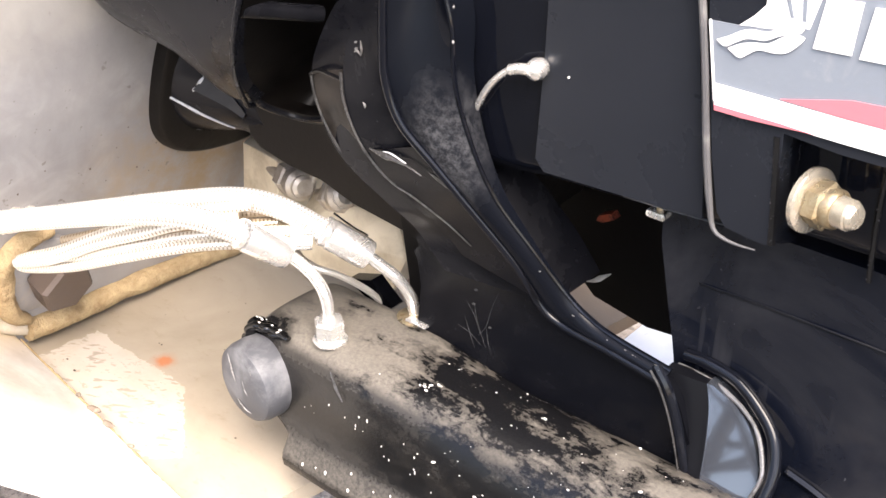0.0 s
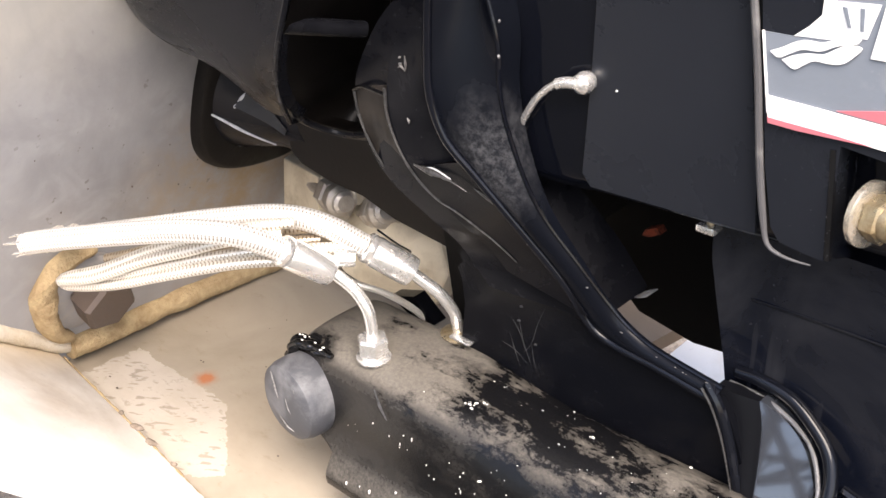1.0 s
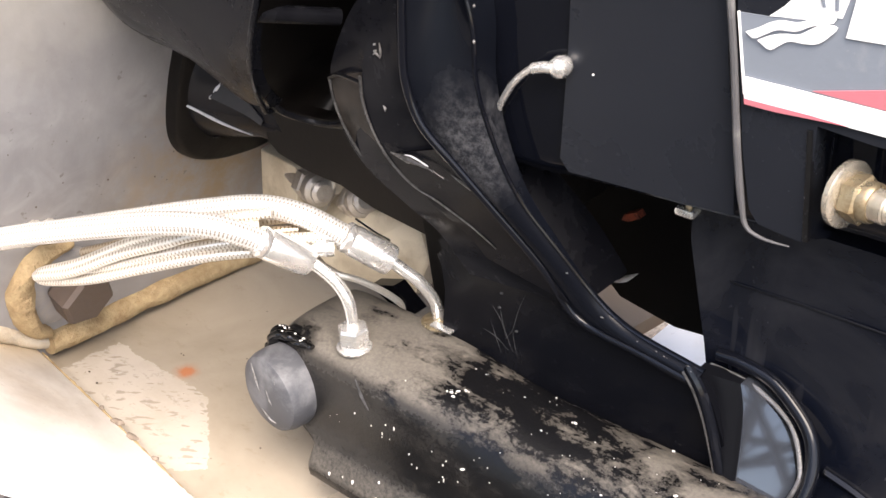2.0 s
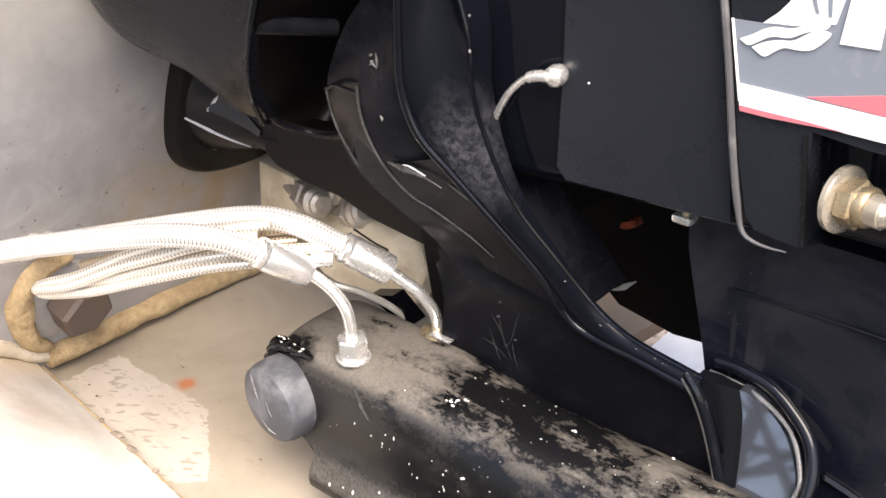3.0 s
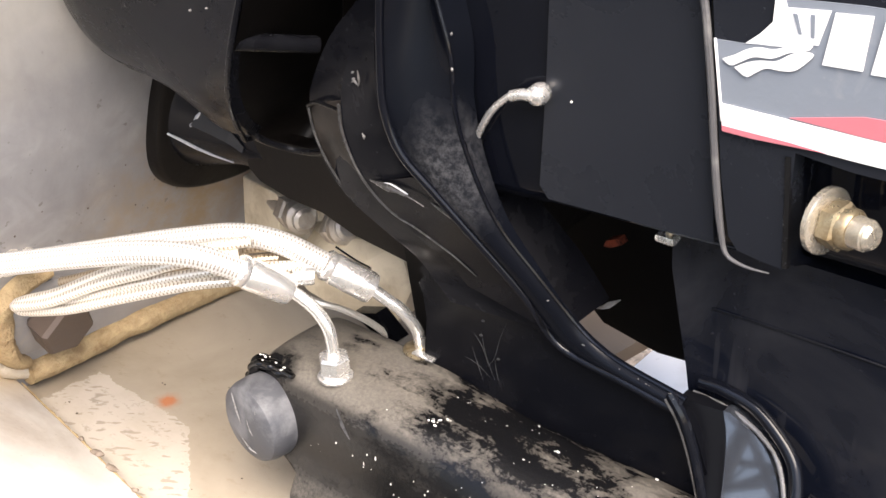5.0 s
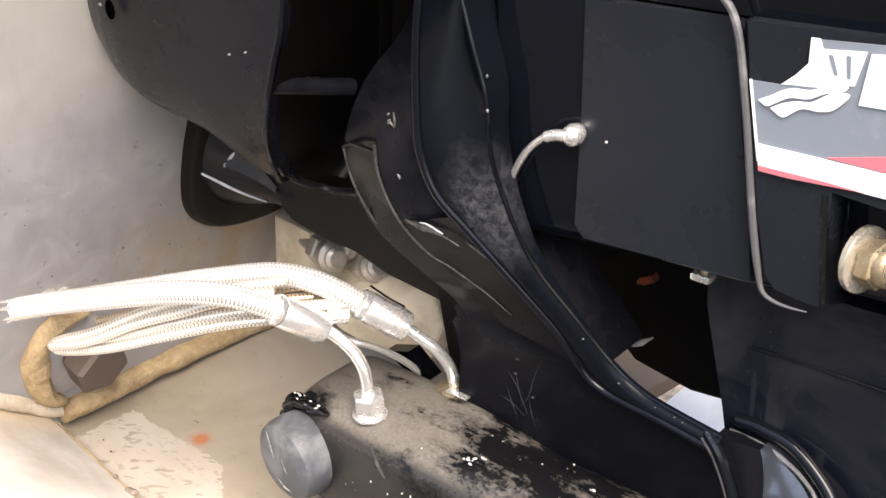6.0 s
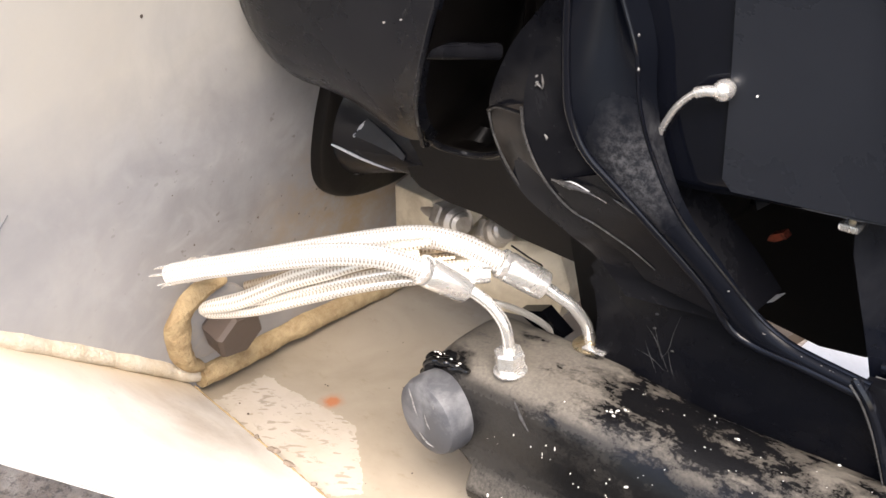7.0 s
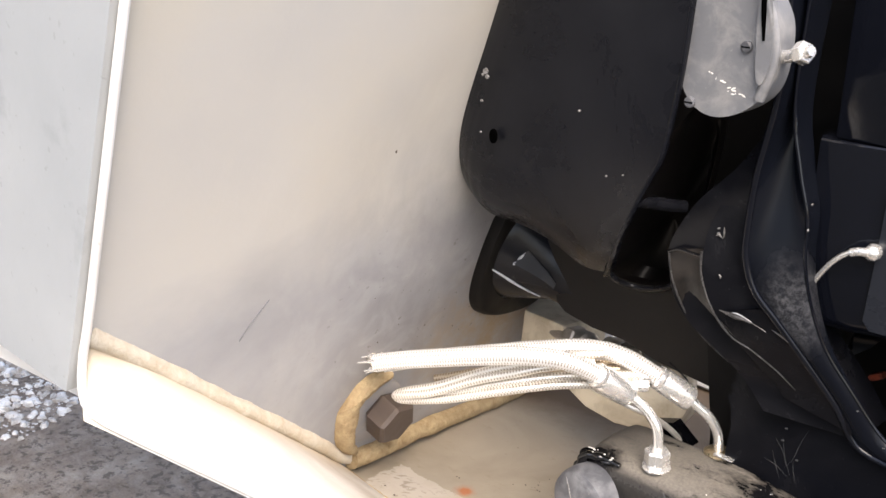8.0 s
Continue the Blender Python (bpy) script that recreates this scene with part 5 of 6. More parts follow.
# ---- drive unit ----
def build_drive():
    d = thing("stern_drive", "glossy black boat stern drive with a cover plate", "drive")
    # upper housing with a rounded forward corner
    bm = bmesh.new()
    plan = spline([(0.334, 0.160, 0), (0.334, 0.120, 0), (0.335, 0.090, 0), (0.338, 0.0795, 0), (0.343, 0.0780, 0), (0.362, 0.0800, 0), (0.377, 0.0826, 0), (0.380, 0.0830, 0), (0.40, 0.0830, 0), (0.46, 0.083, 0), (0.494, 0.083, 0), (0.497, 0.084, 0), (0.499, 0.095, 0), (0.504, 0.097, 0), (0.70, 0.097, 0)], 70)
    rows = []
    for z, inset in ((0.8145, 0.010), (0.8185, 0.003), (0.8245, 0.0), (0.87, 0.0), (0.920, 0.0), (0.9335, 0.0), (0.9345, 0.001)):
        rows.append([bm.verts.new((p.x + inset * 0.3, p.y + inset, z + (0.05 * max(0.0, min(p.x, 0.50) - 0.37) if z < 0.83 else 0.0))) for p in plan] + [bm.verts.new((0.70, 0.25, z)), bm.verts.new((0.334, 0.25, z))])
    for a, b in zip(rows, rows[1:]):
        for k in range(len(a)):
            j = (k + 1) % len(a)
            bm.faces.new((a[k], a[j], b[j], b[k]))
    bm.faces.new(rows[0][::-1])
    bm.faces.new(rows[-1])
    part("upper_housing", bm, BLACK, d)
    part("top_cover", box((0.345, 0.0835, 0.9350), (0.70, 0.25, 1.06), 0.002, 2), BLACK, d)
    # dark wall added to keep the gap black, with the drive-shaft bellows
    part("shaft_cover", lathe(bmesh.new(), [(0.052, 0.0), (0.058, 0.02), (0.052, 0.04), (0.058, 0.06), (0.052, 0.08), (0.058, 0.10), (0.050, 0.12), (0.045, 0.22)], Matrix.Translation((0.225, 0.275, 0.775)) @ Matrix.Rotation(radians(94), 4, "Y"), 36), RUBBER, d, "black rubber bellows")
    part("inner_wall", plate([(0.29, 0.812), (0.47, 0.812), (0.47, 0.700), (0.40, 0.660), (0.37, 0.657), (0.33, 0.664), (0.29, 0.70)], 0.225, 0.28, 0.006), MATTE, d)
    # Short pale strip painted as a glint inside the gap.
    part("glint_edge", tube(bmesh.new(), [(0.346, 0.189, 0.698), (0.352, 0.188, 0.7015), (0.360, 0.187, 0.708), (0.364, 0.186, 0.7115)], lambda u: 0.0020 * (1 - 0.85 * abs(2 * u - 1)), 16, 8), GLINT, d)
    # lower housing
    low = [(0.432, 0.812), (0.433, 0.790), (0.4375, 0.770), (0.445, 0.738), (0.452, 0.700), (0.452, 0.55), (0.50, 0.40), (0.70, 0.40), (0.70, 0.812)]
    part("lower_housing", plate(low, 0.112, 0.235, 0.0035), STREAKED, d, "black housing with faint pale streaks")
    part("crease", tube(bmesh.new(), [(0.455, 0.1115, 0.776), (0.49, 0.1112, 0.777), (0.54, 0.1112, 0.777), (0.60, 0.1115, 0.775)], 0.0005, 16, 6), BLACK_SATIN, d)
    part("crease", tube(bmesh.new(), [(0.512, 0.1115, 0.694), (0.53, 0.1112, 0.689), (0.548, 0.1112, 0.680), (0.56, 0.1115, 0.662)], 0.0022, 16, 6), BLACK, d)
    # Thin plate added here; its lighter grey stands in for a sky reflection.
    panel = [(0.3825, 0.9335), (0.3815, 0.880), (0.3790, 0.828), (0.384, 0.8225), (0.420, 0.8240), (0.4665, 0.8265), (0.4640, 0.850), (0.4565, 0.895), (0.4540, 0.9335)]
    part("reflection_panel", plate(panel, 0.0815, 0.0832, 0.0005), PANEL, d, "thin added panel, greyed to imitate reflected sky")
    # cover plate aft of the trim strip
    cover = [(0.4575, 0.936), (0.4625, 0.900), (0.4690, 0.858), (0.4745, 0.834), (0.479, 0.8285), (0.490, 0.8270), (0.4985, 0.8265), (0.4975, 0.876), (0.52, 0.874), (0.70, 0.874), (0.70, 0.940)]
    cover_plate = part("cover_plate", plate(cover, 0.0775, 0.106, 0.0015), PANEL, d)
    strip = [(0.4430, 0.077, 0.947), (0.4530, 0.077, 0.935), (0.4600, 0.077, 0.903), (0.4668, 0.077, 0.859), (0.4715, 0.077, 0.835), (0.4745, 0.077, 0.8260), (0.4800, 0.0772, 0.8232), (0.4860, 0.0780, 0.8222), (0.4925, 0.0800, 0.8215)]
    part("trim_strip", tube(bmesh.new(), strip, lambda u: 0.0016 if u < 0.76 else 0.0016 - 0.0052 * (u - 0.76), 60, 8), STRIP, d, "grey trim strip")
    # raised boss round the bolt
    part("flange_edge", tube(bmesh.new(), [(0.4950, 0.0780, 0.874), (0.4970, 0.0780, 0.855), (0.4995, 0.0780, 0.8275)], 0.0016, 10, 6), BLACK_DUST, d)
    part("guide", tube(bmesh.new(), [(0.533, 0.0967, 0.868), (0.533, 0.0967, 0.845), (0.535, 0.0967, 0.815)], 0.0012, 10, 6), BLACK_DUST, d)
    # decal: grey field, white and red bands, pale shapes
    dec = lambda name, pts, y, m, lab: part(name, plate(pts, y, y + 0.0006), m, cover_plate, lab, smooth=False)
    dec("decal_field", [(0.4615, 0.9135), (0.4680, 0.8792), (0.52, 0.8792), (0.70, 0.8792), (0.70, 0.938), (0.515, 0.935), (0.4835, 0.933), (0.4832, 0.9235), (0.4755, 0.9140)], 0.0768, DECAL_GREY, "grey decal field")
    dec("decal_band", [(0.4662, 0.8892), (0.4678, 0.8800), (0.523, 0.8790), (0.70, 0.8790), (0.70, 0.8880), (0.522, 0.8884)], 0.0760, DECAL_WHITE, "white decal band")
    dec("decal_band", [(0.4678, 0.8806), (0.4682, 0.8784), (0.480, 0.8782), (0.5095, 0.8796), (0.4950, 0.8803)], 0.0756, DECAL_RED, "red decal band")
    dec("decal_band", [(0.4940, 0.8896), (0.521, 0.8888), (0.70, 0.8886), (0.70, 0.901), (0.56, 0.8985), (0.521, 0.8962)], 0.0762, DECAL_RED, "red decal band")
    part("decal_edge", tube(bmesh.new(), [(0.4612, 0.0768, 0.9138), (0.4640, 0.0768, 0.899), (0.4672, 0.0768, 0.882)], 0.0006, 8, 6), DECAL_WHITE, cover_plate)
    # wavy emblem, its crest and plain blocks
    wavy = lambda name, pts, y: dec(name, [(p.x, p.z) for p in spline([(x, 0, z) for x, z in pts], 44)], y, DECAL_WHITE, "white wavy emblem")
    wavy("emblem_wave", [(0.4655, 0.9070), (0.470, 0.9093), (0.4745, 0.9122), (0.479, 0.9138), (0.485, 0.9142), (0.491, 0.9168), (0.498, 0.9195), (0.4985, 0.9165), (0.491, 0.9140), (0.485, 0.9108), (0.478, 0.9100), (0.473, 0.9072), (0.4690, 0.9050), (0.4655, 0.9068)], 0.0756)
    wavy("emblem_wave", [(0.4705, 0.9046), (0.475, 0.9072), (0.4805, 0.9090), (0.486, 0.9098), (0.491, 0.9132), (0.495, 0.9154), (0.500, 0.9150), (0.498, 0.9118), (0.494, 0.9080), (0.489, 0.9068), (0.483, 0.9066), (0.479, 0.9040), (0.4755, 0.9018), (0.4705, 0.9044)], 0.0758)
    dec("emblem_crest", [(0.4832, 0.9335), (0.4865, 0.9335), (0.4880, 0.9300), (0.5040, 0.9315), (0.5010, 0.9185), (0.4940, 0.9178), (0.4890, 0.9158), (0.4840, 0.9152), (0.4780, 0.9148), (0.4735, 0.9142), (0.4790, 0.9190), (0.4832, 0.9240)], 0.0764, DECAL_WHITE, "white jagged emblem")
    for a, b in (((0.4905, 0.9285), (0.4935, 0.9215)), ((0.4970, 0.9292), (0.4982, 0.9210))):
        dec("emblem_slit", [a, (a[0] + 0.0016, a[1]), (b[0] + 0.0012, b[1]), b], 0.0759, DECAL_GREY, "grey slit in the emblem")
    for k in range(4):
        x = 0.5035 + 0.0175 * k
        dec("decal_block", [(x, 0.9120), (x + 0.0145, 0.9125), (x + 0.0155, 0.9322), (x + 0.0022, 0.9312)], 0.0759, DECAL_WHITE, "plain white block")
    return d


def build_cover_bolt():
    b = thing("cover_bolt", "yellowed steel nut, washer and threaded stud on the drive cover", "bolt")
    m = Matrix.Translation((0.5105, 0.0815, 0.8505)) @ Vector((0.95, -0.27, 0.06)).to_track_quat("Z", "Y").to_matrix().to_4x4() @ Matrix.Scale(0.76, 4)
    part("washer", lathe(bmesh.new(), [(0.0178, 0.0), (0.0178, 0.0028), (0.0165, 0.0036), (0.006, 0.0036)], m, 32), BOLT_STEEL, b, "pale yellowed washer")
    part("nut", hexnut(bmesh.new(), 0.0132, 0.010, m @ Matrix.Translation((0, 0, 0.0036)) @ Matrix.Rotation(0.25, 4, "Z")), ZINC, b, smooth=False)
    part("collar", lathe(bmesh.new(), [(0.0108, 0.0134), (0.0108, 0.0172), (0.0096, 0.019), (0.004, 0.019)], m, 24), ZINC, b)
    prof = []
    for k in range(6):
        prof += [(0.0084, 0.019 + 0.0014 * k), (0.0072, 0.0197 + 0.0014 * k)]
    prof += [(0.0074, 0.0276), (0.0058, 0.0298), (0.002, 0.0300)]
    part("stud", lathe(bmesh.new(), prof, m, 24), BOLT_STEEL, b, "bright threaded stud")


def build_grease_line():
    z = thing("grease_line", "thin steel line with a ball fitting on the drive side", "line")
    part("tube", tube(bmesh.new(), [(0.377, 0.074, 0.8735), (0.368, 0.073, 0.871), (0.359, 0.073, 0.863), (0.352, 0.074, 0.853), (0.346, 0.076, 0.842), (0.342, 0.082, 0.832)], 0.0017, 30, 10), STEEL, z)
    m = Matrix.Translation((0.3805, 0.0835, 0.8735)) @ Matrix.Rotation(radians(90), 4, "X") @ Matrix.Scale(0.66, 4)
    part("ball", lathe(bmesh.new(), [(0.003, 0.0), (0.0068, 0.004), (0.0078, 0.009), (0.0068, 0.014), (0.003, 0.017), (0.001, 0.0175)], m, 20), STEEL, z, "bright ball fitting")
    part("seat", lathe(bmesh.new(), [(0.0056, -0.002), (0.0056, 0.002), (0.004, 0.003)], m @ Matrix.Translation((0.0025, 0, 0.0)), 20), RUBBER, z, "black rubber seat")
    part("sleeve", tube(bmesh.new(), [(0.379, 0.074, 0.8735), (0.374, 0.0735, 0.8732), (0.369, 0.073, 0.8715)], 0.0027, 8, 10), STEEL, z)


def build_small_fittings():
    o = tagged(link("tag", rounded(plate([(0.3485, 0.7400), (0.3500, 0.7440), (0.3580, 0.7478), (0.3605, 0.7445), (0.3530, 0.7403)], 0.190, 0.197), 0.001), ORANGE), "faded orange plastic tag under the drive", "tag")
    c = thing("clip", "bright steel clip under the drive housing", "clip")
    part("body", rounded(box((0.4285, 0.1010, 0.8065), (0.4385, 0.1090, 0.8105)), 0.0015), STEEL, c)
    part("pin", tube(bmesh.new(), [(0.4340, 0.105, 0.8100), (0.4342, 0.105, 0.816), (0.4344, 0.105, 0.824)], 0.0018, 6, 8), ZINC, c)


def build_panel_speck():
    bm = lathe(bmesh.new(), [(0.0006, -0.0006), (0.0005, 0.0003), (0.0002, 0.0004)], Matrix.Translation((0.3950, 0.0812, 0.8720)) @ Matrix.Rotation(radians(90), 4, "X"), 8)
    tagged(link("paint_fleck", bm, SPLASH), "tiny white fleck on the black drive panel", "fleck")


build_panel_speck()
build_drive()
build_cover_bolt()
build_grease_line()
build_small_fittings()


# ---- trim cylinder ----
def build_trim_cylinder():
    t = thing("trim_cylinder", "mud-splashed black trim cylinder lying along the drive", "cylinder")
    # one casting: a flat-topped head running into a domed barrel above a flared lower flange
    head = [(0.108, 0.625), (0.108, 0.672), (0.104, 0.6845), (0.094, 0.6915), (0.075, 0.6932), (0.055, 0.6930), (0.041, 0.6900), (0.0330, 0.6820), (0.0302, 0.668), (0.0296, 0.656), (0.0288, 0.646), (0.0262, 0.637), (0.0215, 0.629), (0.0180, 0.6225), (0.0180, 0.6175), (0.0215, 0.6140), (0.045, 0.6125), (0.09, 0.614)]
    dome = [(0.106, 0.625), (0.1075, 0.660), (0.102, 0.674), (0.094, 0.6820), (0.082, 0.6885), (0.069, 0.6905), (0.056, 0.6880), (0.045, 0.6815), (0.0375, 0.672), (0.0328, 0.659), (0.0318, 0.648), (0.0300, 0.6395), (0.0245, 0.630), (0.0185, 0.6210), (0.0180, 0.6160), (0.0210, 0.6125), (0.045, 0.6105), (0.09, 0.612)]
    outline = lambda share: spline([(0, a[0] + (b[0] - a[0]) * share, a[1] + (b[1] - a[1]) * share) for a, b in zip(head + head[:1], dome + dome[:1])], 90)[:-1]
    bm = bmesh.new()
    stations = [(0.2135, 0.55), (0.2140, 0.80), (0.2165, 0.92), (0.2210, 0.985), (0.2270, 1.0)] + [(0.235 + 0.0125 * k, 1.0) for k in range(32)]
    rings = []
    for x, size in stations:
        share = max(0.0, min(1.0, (x - 0.30) / 0.085))
        ring = []
        for q in outline(share * share * (3 - 2 * share)):
            low = max(0.0, min(1.0, (0.646 - q.z) / 0.012)) * max(0.0, min(1.0, (0.262 - x) / 0.045))
            y, z = 0.070 + (q.y - 0.070) * size, 0.652 + (q.z - 0.652) * size
            drop = 0.015 * max(0.0, (x - 0.25)) * (1 if q.z < 0.64 else 0)
            ring.append(bm.verts.new((x + 0.036 * low, y, z - drop)))
        rings.append(ring)
    for a, b in zip(rings, rings[1:]):
        for k in range(len(a)):
            bm.faces.new((a[k], a[(k + 1) % len(a)], b[(k + 1) % len(a)], b[k]))
    bm.faces.new(rings[0][::-1])
    bm.faces.new(rings[-1])
    part("body", bm, TRIM_MUD, t, "muddy black casting with a flared flange")
    part("crease", tube(bmesh.new(), [(0.335, 0.0305, 0.6430), (0.38, 0.0300, 0.6400), (0.46, 0.0298, 0.6385), (0.60, 0.0298, 0.636)], lambda u: 0.0012 * min(1.0, 4 * u), 24, 8), BLACK, t)
    m = Matrix.Translation((0.2285, 0.034, 0.6600)) @ Matrix.Rotation(radians(90), 4, "X") @ Matrix.Rotation(radians(-6), 4, "Y")
    part("pin_cap", lathe(bmesh.new(), [(0.0240, -0.004), (0.0253, 0.0), (0.0248, 0.012), (0.0232, 0.0165), (0.020, 0.0185), (0.010, 0.0195), (0.002, 0.0198)], m, 44), CAP, t, "scuffed grey plastic pin cap")
    bm = tube(bmesh.new(), [(0.2135, 0.034, 0.676), (0.219, 0.034, 0.689), (0.232, 0.036, 0.6915), (0.246, 0.037, 0.690)], lambda u: 0.0046 * (1 - 0.55 * u) * (1 + 0.45 * noise.noise(Vector((u * 9, 4, 0)))), 40, 14, flat=0.7)
    part("lug", bm, WET, t, "glossy wet black lug")
    rng = random.Random(5)
    for x, y, z, a, b, c in ((0.2175, 0.039, 0.6880, 0.0060, 0.0060, 0.0030), (0.226, 0.0375, 0.6895, 0.0070, 0.0048, 0.0022), (0.236, 0.0375, 0.6890, 0.0065, 0.0036, 0.0018)):
        bm = bmesh.new()
        at = Vector((x, y, z))
        bmesh.ops.create_icosphere(bm, subdivisions=3, radius=1.0, matrix=Matrix.Translation(at) @ Matrix.Rotation(0.35, 4, "Z") @ Matrix.Diagonal((a, b, c, 1)))
        for v in bm.verts:
            v.co += (v.co - at) * 0.35 * noise.noise(v.co * 170)
        part("wet_film", bm, WET, t, "wet black lump")
    # Opaque white specks imitate glints on the wet lug.
    for k in range(12):
        at = Vector((0.219 + 0.022 * rng.random(), 0.037 + rng.gauss(0, 0.0016), 0.6932 + 0.0008 * rng.random()))
        bm = bmesh.new()
        bmesh.ops.create_icosphere(bm, subdivisions=2, radius=rng.uniform(0.0003, 0.0007), matrix=Matrix.Translation(at) @ Matrix.Diagonal((1.5, 1, 0.5, 1)))
        part("glint_speck", bm, SPLASH, t, "white speck painted as a wet glint")
    for line in ([(0.2160, 0.0160, 0.6780), (0.2200, 0.0145, 0.6700), (0.2230, 0.0143, 0.6610)], [(0.2330, 0.0143, 0.6720), (0.2380, 0.0142, 0.6650), (0.2395, 0.0143, 0.6560)], [(0.2290, 0.0142, 0.6660), (0.2310, 0.0140, 0.6600), (0.2350, 0.0142, 0.6545)], [(0.2365, 0.0150, 0.6780), (0.2372, 0.0146, 0.6735), (0.2376, 0.0144, 0.6700)], [(0.2230, 0.0143, 0.6500), (0.2290, 0.0142, 0.6455), (0.2350, 0.0148, 0.6440)]):
        part("scratch", tube(bmesh.new(), line, lambda u: 0.0006 * (1 - 0.8 * abs(2 * u - 1)), 12, 6), SMEAR, t, "pale scratch on the cap")
    part("scrape", tube(bmesh.new(), [(0.284, 0.0322, 0.688), (0.290, 0.0300, 0.681), (0.295, 0.0298, 0.674)], lambda u: 0.0009 * (1 - 0.7 * abs(2 * u - 1)), 12, 6), STREAK, t)
    return t


def build_splashes():
    """Specks of dried splash and beads of water on the cylinder."""
    bm = bmesh.new()
    rng = random.Random(11)

    def drop(x, y, z, r, long=1.0, tall=0.8):
        bmesh.ops.create_icosphere(bm, subdivisions=1, radius=r, matrix=Matrix.Translation((x, y, z)) @ Matrix.Rotation(rng.uniform(-0.5, 0.9), 4, "Z") @ Matrix.Diagonal((long, 0.8, tall, 1)))

    for k in range(380):
        # thick on the washed patch near the head, thinner along the barrel and down its side
        x = rng.gauss(0.334, 0.017) if k < 230 else rng.uniform(0.34, 0.60)
        turn = radians(rng.gauss(112, 17) if k < 230 else rng.uniform(50, 172))
        if noise.noise(Vector((x * 60, turn * 4, 2.0))) < -0.05:
            continue
        share = max(0.0, min(1.0, (x - 0.30) / 0.085))
        across, high = 0.070 + (0.0387 if turn < 2.2 else 0.0392) * math.cos(turn), 0.652 + 0.0387 * math.sin(turn)
        if share < 0.5 and 1.3 < turn < 2.3:
            high = 0.6915
        drop(x, across, high, 0.00028 + 0.0008 * rng.random() ** 3, rng.uniform(0.8, 1.7), 0.6)
    for k in range(26):
        drop(rng.uniform(0.25, 0.36), 0.0298, rng.uniform(0.645, 0.672), rng.uniform(0.0003, 0.0006), 0.7, rng.choice((1.0, 1.5, 3.0)))
    for k in range(16):
        high = rng.uniform(0.622, 0.634)
        drop(rng.uniform(0.27, 0.40), 0.0180 + (high - 0.6225) * 0.6, high, rng.uniform(0.0004, 0.0012), 0.8, rng.uniform(1.0, 2.0))
    tagged(link("splash_specks", bm, SPLASH), "white dried splash specks on the cylinder", "specks", kind="stuff")


build_trim_cylinder()
build_splashes()


# ---- hoses ----
def ferrule(parent, a, b, r=0.0089):
    a, b = Vector(a), Vector(b)
    m = Matrix.Translation(a) @ (b - a).to_track_quat("Z", "Y").to_matrix().to_4x4()
    h = (b - a).length
    part("ferrule", lathe(bmesh.new(), [(r * 0.86, 0.0), (r * 0.98, 0.001), (r, 0.003), (r * 0.97, h * 0.12), (r * 0.93, h * 0.16), (r, h * 0.2), (r, h * 0.92), (r * 0.95, h), (r * 0.5, h)], m, 22), STEEL, parent, "crimped bright ferrule")


def frayed_end(parent, at, way, core, seed):
    """Braid cut back to loose strands, with the bare inner hose going on to the transom."""
    at, way = Vector(at), Vector(way).normalized()
    rng = random.Random(seed)
    side = way.cross(Vector((0, 0, 1))).normalized()
    up = side.cross(way)
    for k in range(7):
        a = 0.9 * k + rng.uniform(-0.2, 0.2)
        root = at + (side * math.cos(a) + up * math.sin(a)) * 0.0056
        reach = rng.uniform(0.005, 0.012)
        tip = root + way * reach + (side * math.cos(a) + up * math.sin(a)) * rng.uniform(-0.001, 0.0015)
        part("frayed_strand", tube(bmesh.new(), [root - way * 0.003, root + way * reach * 0.5, tip], lambda u: 0.0013 * (1 - 0.6 * u), 6, 6), STEEL, parent, "frayed bright strand")
    part("inner_hose", tube(bmesh.new(), [tuple(at - way * 0.004)] + core, 0.0048, 20, 10), BRAID_DIRTY, parent, "bare inner hose")


